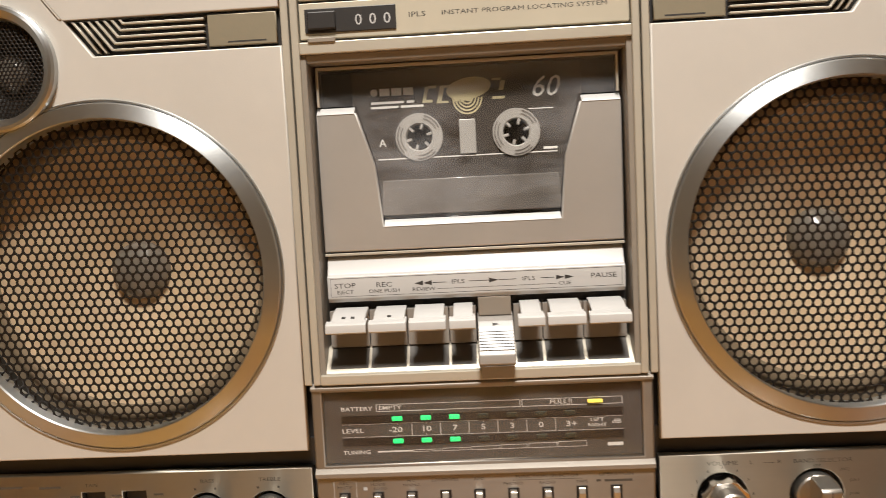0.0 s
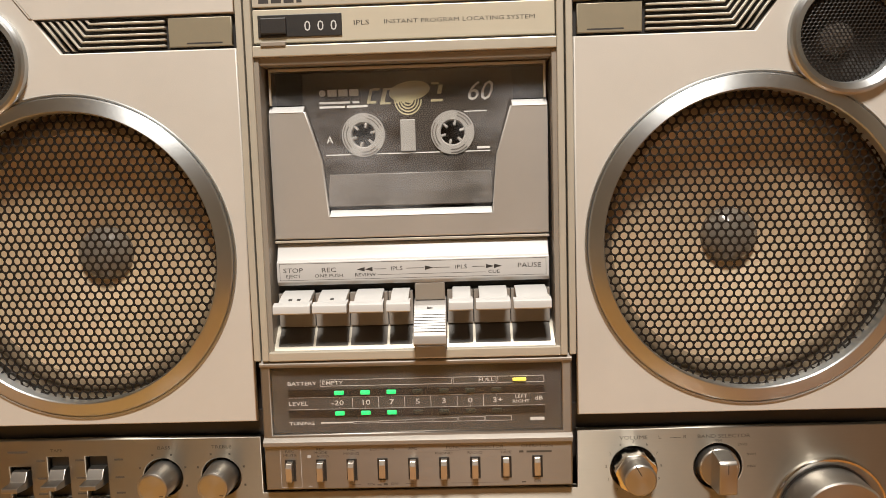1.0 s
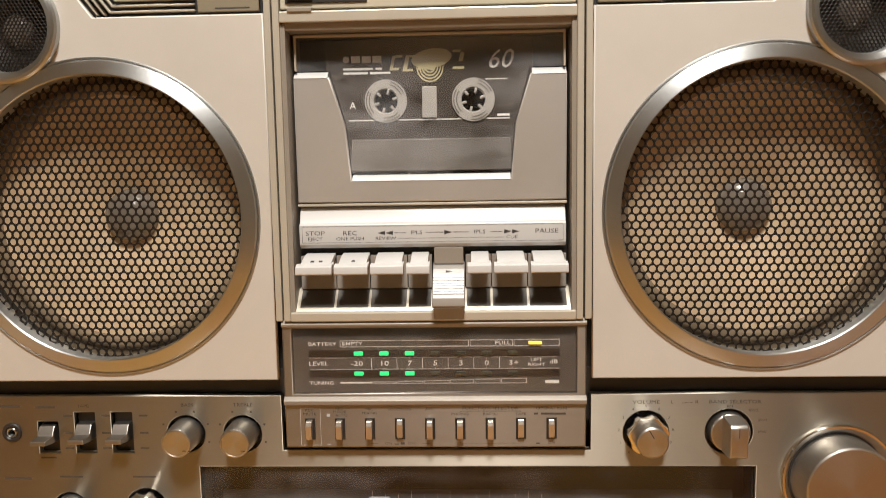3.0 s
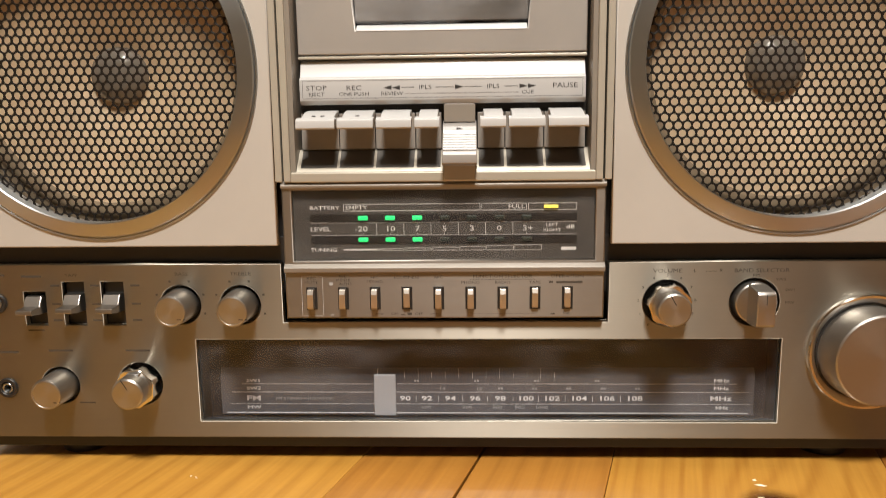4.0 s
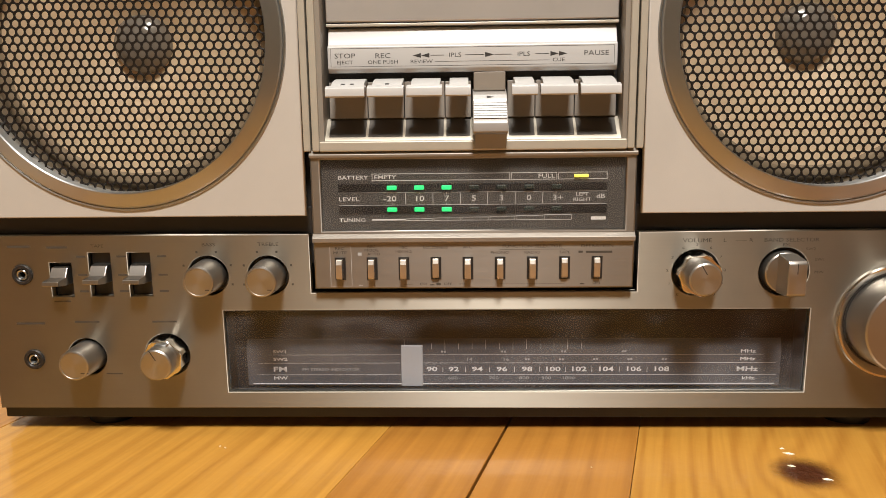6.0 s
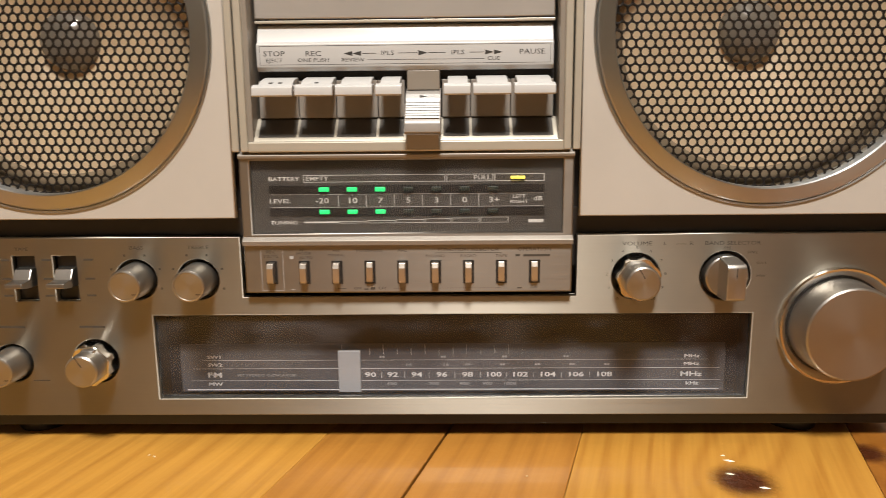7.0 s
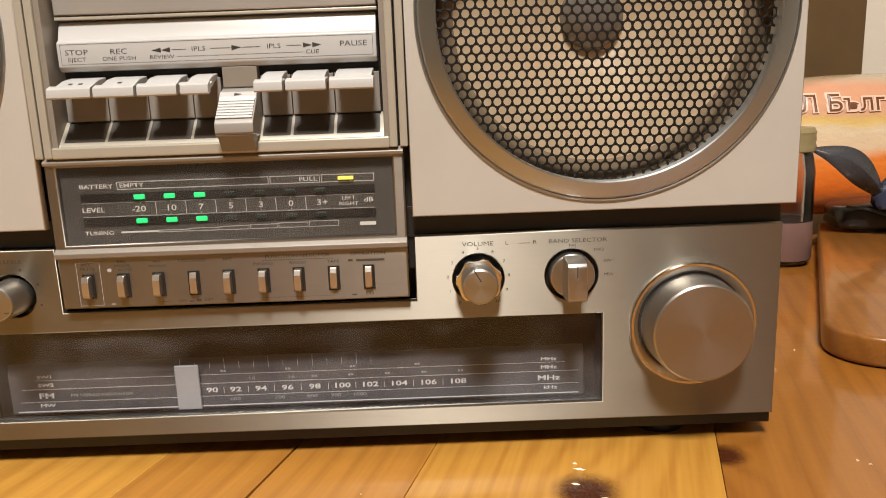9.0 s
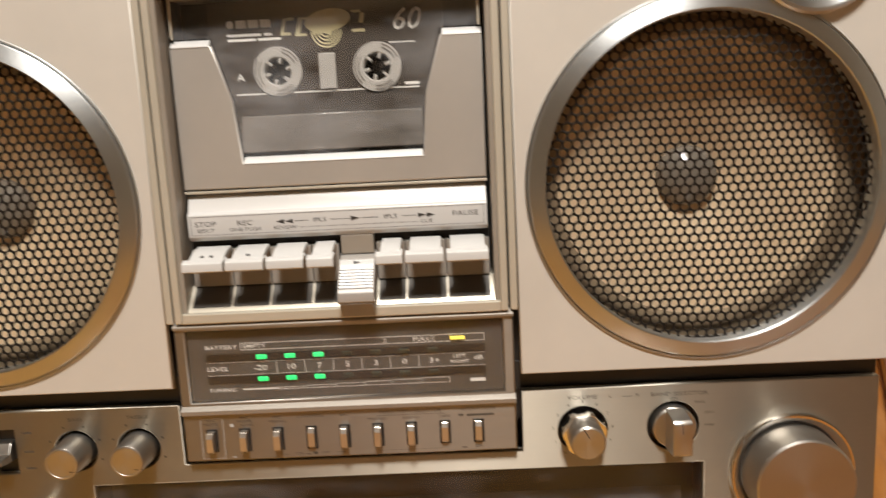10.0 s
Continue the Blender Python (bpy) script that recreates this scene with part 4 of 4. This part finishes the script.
# ================= cassette =================
cassette = thing("compact_cassette", "smoky grey compact cassette with milky hubs behind the deck window", "cassette", at=(0, 0.014, 0.21))
inv = Matrix.Translation((0, -0.018, -0.21))


def local(ob):
    ob.matrix_basis = inv
    return ob


HX, HZ = -0.0003, 0.2445
shell_loop = [(-0.0502 + HX, 0.2105), (0.0502 + HX, 0.2105), (0.0502 + HX, 0.2743), (-0.0502 + HX, 0.2743)]
hub_holes = [circle(HX + s * 0.02125, HZ, 0.0058, 32) for s in (-1, 1)]
shell = local(plate("shell", [shell_loop] + hub_holes, 0.0168, 0.0085, SHELL, cassette, "glossy smoky plastic shell", 0.0006))
local(plate("front_bulge", [[(-0.040, 0.2106), (0.040, 0.2106), (0.0385, 0.2262), (-0.0385, 0.2262)]], 0.0161, 0.0014, SMOKE, cassette, "grey translucent tape-head section", 0.0005))
local(part("tape_pack", lathe_bm([(0.0240, 0.01674), (0.0115, 0.01672)], HX - 0.02125, HZ, 64), TAPE, cassette, "dark wound tape"))
for s in (-1, 1):
    cx = HX + s * 0.02125
    ring = lathe_bm([(0.0104, 0.0165), (0.0103, 0.0160), (0.0062, 0.0160), (0.0057, 0.0164), (0.0057, 0.0215)], cx, HZ, 56)
    hub = local(part("hub", ring, HUB, cassette, "milky plastic reel hub"))
    for k in range(6):
        a = 2 * math.pi * k / 6 + 0.25
        bm = box_bm(-0.0006, 0.0006, 0.0162, 0.0205, 0.0034, 0.0059, 0.0002)
        bmesh.ops.transform(bm, matrix=Matrix.Translation((cx, 0, HZ)) @ Matrix.Rotation(a, 4, "Y"), verts=bm.verts)
        part("hub_tooth", bm, HUB, hub)
    arcs = bmesh.new()
    for a0, a1 in ((0.4, 1.3), (2.6, 3.9), (4.6, 5.5)):
        for rr in (0.0078, 0.0092):
            pts = [(a0 + (a1 - a0) * i / 8) for i in range(9)]
            for p, q2 in zip(pts, pts[1:]):
                arcs.faces.new([arcs.verts.new((cx + r * math.cos(a), 0.0158, HZ + r * math.sin(a))) for r, a in ((rr, p), (rr + 0.0005, p), (rr + 0.0005, q2), (rr, q2))])
    part("hub_print", arcs, SMOKE, hub)
local(part("centre_window", box_bm(HX - 0.0036, HX + 0.0036, 0.0160, 0.0170, 0.2362, 0.2512, 0.0003), HUB, cassette, "pale middle window"))
local(lettering([("60", 0.0335, 0.2632, 0.0092)], 0.01668, PALE_INK, cassette, "pale print", 0.95,
                [circle(-0.0405, 0.2646, 0.0016, 16), (-0.0380, -0.0336, 0.2630, 0.2662), (-0.0328, -0.0284, 0.2630, 0.2662), (-0.0276, -0.0232, 0.2630, 0.2662), (-0.0420, -0.0275, 0.2596, 0.2606), (-0.0262, -0.0230, 0.2596, 0.2606), (-0.0420, -0.0300, 0.2576, 0.2586), (-0.0290, -0.0190, 0.2576, 0.2586),
                 (-0.0400, 0.0385, 0.2352, 0.2357), (0.0265, 0.0375, 0.2540, 0.2544), (0.0325, 0.0385, 0.2365, 0.2376)]))
slant = lambda x0, x1, z0, z1: ((x0, z0), (x1, z0), (x1 + (z1 - z0) * 0.25, z1), (x0 + (z1 - z0) * 0.25, z1))
local(lettering([], 0.01665, GOLD_INK, cassette, "gold slanted maker's shapes", extra=[slant(-0.0195, -0.0180, 0.2592, 0.2660), slant(-0.0180, -0.0150, 0.2592, 0.2604), slant(-0.0166, -0.0132, 0.2652, 0.2664), slant(-0.0132, -0.0112, 0.2586, 0.2662), slant(-0.0112, -0.0082, 0.2586, 0.2596), slant(-0.0096, -0.0066, 0.2652, 0.2662), slant(-0.0058, -0.0040, 0.2590, 0.2640),
                                                                      slant(-0.0028, -0.0012, 0.2588, 0.2640), slant(0.0008, 0.0022, 0.2588, 0.2640), slant(0.0110, 0.0165, 0.2592, 0.2604), slant(0.0140, 0.0160, 0.2628, 0.2670), slant(0.0112, 0.0150, 0.2672, 0.2682)]))
local(lettering([("A", -0.0378, 0.2425, 0.0034)], 0.01668, PALE_INK, cassette, "", 1.0))
gold = bmesh.new()
for r0, r1 in ((0.0, 0.0014), (0.0020, 0.0027), (0.0033, 0.0040), (0.0046, 0.0053), (0.0059, 0.0066)):
    steps = [math.pi + math.pi * i / 14 for i in range(15)]
    for a, b2 in zip(steps, steps[1:]):
        gold.faces.new([gold.verts.new((HX + 0.0005 + r * math.cos(t), 0.01664, 0.2605 + r * math.sin(t) * 1.1)) for r, t in ((r0 + 0.0001, a), (r1, a), (r1, b2), (r0 + 0.0001, b2))])
swirl = [(0.001 + 0.0095 * math.cos(2 * math.pi * i / 28) + 0.0022 * math.sin(2 * math.pi * i / 28), 0.2645 + 0.0048 * math.sin(2 * math.pi * i / 28)) for i in range(28)]
gold.faces.new([gold.verts.new((x, 0.01667, z)) for x, z in swirl])
local(part("gold_emblem", gold, GOLD_INK, cassette, "gold ringed emblem", 0))

# ================= table and room =================
table = thing("table", "varnished honey pine table top of glued planks with dark knots", "table", at=(0, 0, -0.74))
ANG = radians(-16)
along, across = Vector((math.sin(-ANG), math.cos(ANG), 0)), Vector((math.cos(ANG), -math.sin(-ANG), 0))
EDGES = [-0.82, -0.66, -0.52, -0.45, -0.34, -0.235, -0.044, 0.0123, 0.0760, 0.2012, 0.305, 0.42, 0.50, 0.63, 0.76, 0.90, 1.02]
TONES = [0, 1, 2, 0, 1, 0, 1, 1, 2, 3, 3, 1, 3, 1, 3, 1]


def clip_poly(poly, s_lo, s_hi):
    for sign, lim in ((1, s_lo), (-1, -s_hi)):
        res = []
        for p, q2 in zip(poly, poly[1:] + poly[:1]):
            dp_, dq = sign * p.dot(across) - lim, sign * q2.dot(across) - lim
            if dp_ >= 0:
                res.append(p)
            if dp_ * dq < 0:
                res.append(p + (q2 - p) * (dp_ / (dp_ - dq)))
        poly = res
    return poly


outline = [Vector((-0.75, -0.55, 0)), Vector((0.98, -0.55, 0)), Vector((0.98, 0.735, 0)), Vector((-0.75, 0.735, 0))]
for (lo, hi), tone in zip(zip(EDGES, EDGES[1:]), TONES):
    poly = clip_poly(outline, lo + (0.0006 if lo == 0.0123 else 0.0001), hi - (0.0006 if hi == 0.0123 else 0.0001))
    if len(poly) < 3:
        continue
    bm = bmesh.new()
    top = [bm.verts.new((p.x, p.y, 0)) for p in poly]
    bot = [bm.verts.new((p.x, p.y, -0.03)) for p in poly]
    bm.faces.new(top)
    bm.faces.new(bot[::-1])
    for i in range(len(poly)):
        j = (i + 1) % len(poly)
        bm.faces.new((top[i], bot[i], bot[j], top[j]))
    bmesh.ops.recalc_face_normals(bm, faces=bm.faces)
    rounded(bm, 0.0004, 2)
    pk = part("plank", bm, PINES[tone], table)
    pk.matrix_basis = Matrix.Translation((0, 0, 0.74))
# glints on the knot, put in as small pale raised flakes
for i, (cx, cy, cl, cw) in enumerate(((0.144, -0.016, 0.0024, 0.0007), (0.14, -0.028, 0.0017, 0.0007), (0.15, -0.04, 0.0022, 0.0006), (0.143, -0.011, 0.001, 0.0005))):
    bm = bmesh.new()
    rim = [bm.verts.new((cx + cl * math.cos(a) * (1 + 0.25 * math.sin(3 * a + i)), cy + cw * math.sin(a) * (1 + 0.3 * math.cos(5 * a + i)) - 0.3 * cl * math.cos(a), 0.0001)) for a in (2 * math.pi * k / 12 for k in range(12))]
    tip = bm.verts.new((cx, cy, 0.0007))
    for k in range(12):
        bm.faces.new((rim[k], rim[(k + 1) % 12], tip))
    bm.faces.new(rim[::-1])
    glare = part("glare_flake", bm, KNOT_GLARE, table, "pale flake of painted glare on the cracked knot varnish")
    glare.matrix_basis = Matrix.Translation((0, 0, 0.74))
for lx in (-0.68, 0.91):
    for ly in (-0.48, 0.66):
        lg = part("leg", box_bm(lx - 0.03, lx + 0.03, ly - 0.03, ly + 0.03, -0.74, -0.031, 0.004), PINES[0], table)
        lg.matrix_basis = Matrix.Translation((0, 0, 0.74))


def slab(name, x0, x1, y0, y1, z0, z1, mat, label, cat):
    return tagged(part(name, box_bm(x0, x1, y0, y1, z0, z1, 0), mat), label, cat, "", "structure")


slab("floor", -2.2, 2.2, -3.0, 1.0, -0.84, -0.74, worn("floor_boards", (0.30, 0.19, 0.10), 0.45, 0, 0.2, 200, 0.1), "plain brown floor", "floor")
slab("ceiling", -2.2, 2.2, -3.0, 1.0, 1.76, 1.86, WALL, "plain cream ceiling", "ceiling")
slab("wall_north", -2.2, 2.2, 0.80, 0.92, -0.74, 1.76, WALL, "cream painted wall behind the table", "wall")
slab("wall_south", -2.2, 2.2, -3.1, -3.0, -0.74, 1.76, WALL, "plain cream wall", "wall")
slab("wall_west", -2.3, -2.2, -3.0, 1.0, -0.74, 1.76, WALL, "plain cream wall", "wall")
slab("wall_east", 2.2, 2.3, -3.0, 1.0, -0.74, 1.76, WALL, "plain cream wall", "wall")

cab = thing("wall_cabinet", "dark brown wooden cabinet front against the wall", "cabinet", at=(0, 0.78, -0.74))
for z0, z1 in ((-0.74, 0.352), (0.3545, 1.05)):
    c = part("cabinet_door", box_bm(-0.40, 0.689, 0.755, 0.80, z0, z1, 0.002), BROWN, cab)
    c.matrix_basis = Matrix.Translation((0, -0.78, 0.74))

# ---- things beside the boombox ----
board = thing("cutting_board", "honey-coloured wooden cutting board with rounded corners", "cutting board", at=(0.305, 0.096, 0))
LB, WB, RB = 0.40, 0.33, 0.030
corner = []
for cx, cy, a0 in ((RB, RB, 180), (WB - RB, RB, 270), (WB - RB, LB - RB, 0), (RB, LB - RB, 90)):
    corner += [(cx + RB * math.cos(radians(a0 + 9 * i)), cy + RB * math.sin(radians(a0 + 9 * i))) for i in range(11)]
bm = bmesh.new()
top = [bm.verts.new((x, y, 0.0185)) for x, y in corner]
bot = [bm.verts.new((x, y, 0.0005)) for x, y in corner]
bm.faces.new(top)
bm.faces.new(bot[::-1])
for i in range(len(corner)):
    j = (i + 1) % len(corner)
    bm.faces.new((top[i], bot[i], bot[j], top[j]))
bmesh.ops.recalc_face_normals(bm, faces=bm.faces)
rounded(bm, 0.003, 3)
part("board", bm, BOARD, board)
board.rotation_euler = (0, 0, radians(-26.5))


def blob_bm(cx, cy, cz, hx, hy, hz, power=0.6, rough=0.05, freq=14, seed=0.0, nu=64, nv=36):
    """A puffed, wrinkled pillow form."""
    bm = bmesh.new()
    f = lambda v: math.copysign(abs(v) ** power, v)
    rings = []
    for j in range(nv + 1):
        th = math.pi * j / nv - math.pi / 2
        row = []
        for i in range(nu):
            ph = 2 * math.pi * i / nu
            p = Vector((hx * f(math.cos(th)) * f(math.cos(ph)), hy * f(math.cos(th)) * f(math.sin(ph)), hz * f(math.sin(th))))
            k = 1 + rough * noise.noise(p * freq + Vector((seed, 0, 0))) + rough * 0.5 * noise.noise(p * freq * 2.7 + Vector((seed, 3, 0)))
            row.append(bm.verts.new((cx + p.x * k, cy + p.y * k, cz + p.z * k)))
        rings.append(row)
    for a, b in zip(rings, rings[1:]):
        for i in range(nu):
            bm.faces.new((a[i], a[(i + 1) % nu], b[(i + 1) % nu], b[i]))
    bmesh.ops.remove_doubles(bm, verts=bm.verts, dist=1e-5)
    return bm


# bread bag: printed plastic with orange, cream and yellow bands
mat_b, nt, b = principled("printed_bag", (0.8, 0.4, 0.1), 0.25, 0.0, 0.3)
geo = nt.nodes.new("ShaderNodeNewGeometry")
sep = nt.nodes.new("ShaderNodeSeparateXYZ")
nt.links.new(geo.outputs["Position"], sep.inputs[0])
wn = noise_node(nt, 16, (1, 1, 1), 4)
lvl = math_node(nt, "ADD", math_node(nt, "MULTIPLY_ADD", sep.outputs[2], 7.7, -0.286), math_node(nt, "MULTIPLY_ADD", wn.outputs[0], 0.16, -0.08))
rp = ramp_node(nt, lvl, [(0.02, (0.55, 0.16, 0.05)), (0.12, (0.80, 0.17, 0.02)), (0.36, (0.85, 0.24, 0.04)), (0.46, (0.80, 0.58, 0.38)), (0.60, (0.78, 0.62, 0.42)), (0.66, (0.72, 0.50, 0.16)), (0.72, (0.66, 0.36, 0.22)), (0.90, (0.60, 0.30, 0.18)), (0.97, (0.46, 0.36, 0.23))])
nt.links.new(rp.outputs[0], b.inputs["Base Color"])
fold = noise_node(nt, 45, (1, 1, 1.5), 4)
bump(nt, b, fold.outputs[0], 0.5, 0.003)
bread = thing("bread_bag", "printed orange and cream plastic bag of bread behind the board", "bread bag", at=(0.564, 0.505, 0.0))
bb = part("bag", blob_bm(0, 0, 0.0925, 0.175, 0.085, 0.0730, 0.55, 0.022, 14), mat_b, bread)
bag_tree = BVHTree.FromPolygons([v.co[:] for v in bb.data.vertices], [p.vertices[:] for p in bb.data.polygons])
for word_mat, lift, word_size, dz in ((principled("pale_edge_print", (0.75, 0.52, 0.40), 0.4)[0], 0.0014, 0.0160, 0.10), (principled("brown_print", (0.15, 0.055, 0.02), 0.4)[0], 0.0021, 0.0160, 0.0)):
    em = word_size * 1.4
    wx = lambda u: -0.138 + u * em * 1.1
    bag_print = lettering([("ИЛ Б", wx(0), 0.1375, word_size, "LEFT"), ("ь", wx(2.498), 0.1375, word_size, "LEFT"), ("лг", wx(3.052), 0.1375, word_size, "LEFT")], -0.2, word_mat, bread, "brown letters with pale edges on the bag", 1.1,
                          [(wx(2.42) - dz * word_size, wx(2.60), 0.1375 + 0.172 * em - dz * word_size, 0.1375 + 0.242 * em + dz * word_size)], bold=dz)
    for v in bag_print.data.vertices:
        place = bag_tree.ray_cast(Vector((v.co.x, -0.3, v.co.z)), Vector((0, 1, 0)))[0]
        if place:
            v.co.y = place.y - lift

pouch = tagged(part("dark_pouch", blob_bm(0.620, 0.392, 0.0340, 0.155, 0.030, 0.0160, 0.45, 0.05, 22, 4.0), worn("black_shiny_film", (0.02, 0.018, 0.018), 0.22, 0, 0.2, 120, 0.4)), "black glossy pouch lying on the cutting board", "pouch")

# ribbon: a twisted dark strip from the box towards the pouch
bm = bmesh.new()
p0, p1 = Vector((0.421, 0.352, 0.100)), Vector((0.488, 0.352, 0.055))
prev = None
for i in range(25):
    t = i / 24
    c = p0.lerp(p1, t) + Vector((0, -0.010 * math.sin(math.pi * t), 0.008 * math.sin(math.pi * t)))
    a = radians(70 - 100 * t)
    w = 0.005 + 0.009 * math.sin(math.pi * min(1, t * 1.1))
    d = Vector((0.35 * math.cos(a), math.sin(a) * 0.6, math.cos(a))) * w
    row = [bm.verts.new(c - d), bm.verts.new(c + d * 0.1 + Vector((0, -0.003, 0))), bm.verts.new(c + d)]
    if prev:
        for u in range(2):
            bm.faces.new((prev[u], prev[u + 1], row[u + 1], row[u]))
    prev = row
ribbon = thing("twist_ribbon", "twisted dark grey plastic ribbon knotted on the pouch", "ribbon", at=(0.421, 0.352, 0.100))
rb = part("strip", bm, worn("slate_film", (0.055, 0.055, 0.062), 0.28, 0.2, 0.4, 90, 0.3), ribbon)
rb.matrix_basis = Matrix.Translation((-0.421, -0.352, -0.100))
sol = rb.modifiers.new("thick", "SOLIDIFY")
sol.thickness = 0.0008
kn = part("knot", blob_bm(0.502, 0.352, 0.058, 0.020, 0.012, 0.017, 0.8, 0.35, 70, 2.0, 32, 20), worn("navy_film", (0.03, 0.038, 0.07), 0.25, 0.1, 0.5, 150, 0.4), ribbon, "navy crumpled knot")
kn.matrix_basis = Matrix.Translation((-0.421, -0.352, -0.100))

cu = bpy.data.curves.new("black_cable", "CURVE")
cu.dimensions, cu.bevel_depth, cu.bevel_resolution = "3D", 0.0014, 3
spl = cu.splines.new("BEZIER")
pts = [(0.462, 0.362, 0.046), (0.488, 0.358, 0.041), (0.510, 0.350, 0.030), (0.533, 0.340, 0.0203), (0.590, 0.320, 0.0202)]
spl.bezier_points.add(len(pts) - 1)
for bp, p in zip(spl.bezier_points, pts):
    bp.co = p
    bp.handle_left_type = bp.handle_right_type = "AUTO"
tmp = bpy.data.objects.new("c", cu)
cable_me = bpy.data.meshes.new_from_object(tmp)
bpy.data.objects.remove(tmp)
tagged(link("black_cable", cable_me, BLACK), "thin black cable lying on the cutting board", "cable")


def upright_bm(profile, cx, cy, segs=40):
    bm = lathe_bm(profile, 0, 0, segs)
    bmesh.ops.rotate(bm, verts=bm.verts, matrix=Matrix.Rotation(radians(90), 3, "X"), cent=(0, 0, 0))
    bmesh.ops.translate(bm, verts=bm.verts, vec=(cx, cy, 0))
    return bm


jar = thing("glass_jar", "small clear jar with a yellowish lid beside the boombox", "jar", at=(0.395, 0.345, 0))
JM = Matrix.Translation((-0.395, -0.345, 0))
for nm, prof, mat, lab in (("jar_body", [(0, 0.002), (0.022, 0.002), (0.0245, 0.005), (0.0245, 0.084), (0.022, 0.096), (0.020, 0.102), (0.0185, 0.102), (0.0225, 0.083), (0.0225, 0.006), (0, 0.005)], JAR_GLASS, "clear glass body"),
                           ("label_band", [(0.0248, 0.006), (0.0250, 0.007), (0.0250, 0.039), (0.0248, 0.040)], worn("pink_label", (0.17, 0.095, 0.08), 0.4), "dull pink label"),
                           ("lid", [(0.0215, 0.100), (0.0235, 0.101), (0.0238, 0.105), (0.0230, 0.108), (0.0238, 0.111), (0.0230, 0.114), (0.0236, 0.117), (0.0215, 0.121), (0, 0.122)], worn("yellow_lid", (0.27, 0.22, 0.11), 0.35), "yellowish ribbed lid")):
    o = part(nm, upright_bm(prof, 0.395, 0.345), mat, jar, lab)
    o.matrix_basis = JM

# crumbs lying about on the table
crumbs = bmesh.new()
for cx, cy, r in ((0.300, 0.118, 0.0012), (0.292, 0.128, 0.0010), (0.262, -0.018, 0.0014), (0.266, -0.021, 0.0010), (-0.118, -0.012, 0.0011), (-0.121, -0.010, 0.0008), (0.335, 0.075, 0.0009), (0.052, -0.030, 0.0007)):
    made = bmesh.ops.create_icosphere(crumbs, subdivisions=1, radius=r * 0.55, matrix=Matrix.Translation((cx, cy, r * 0.25)))
    for v in made["verts"]:
        v.co += Vector((random.uniform(-1, 1), random.uniform(-1, 1), random.uniform(-0.3, 0.3))) * r * 0.35
tagged(part("crumbs", crumbs, worn("bread_crumb", (0.75, 0.62, 0.42), 0.7, 0, 0.1, 800, 0.2)), "pale bread crumbs scattered on the table", "crumbs", "", "stuff")
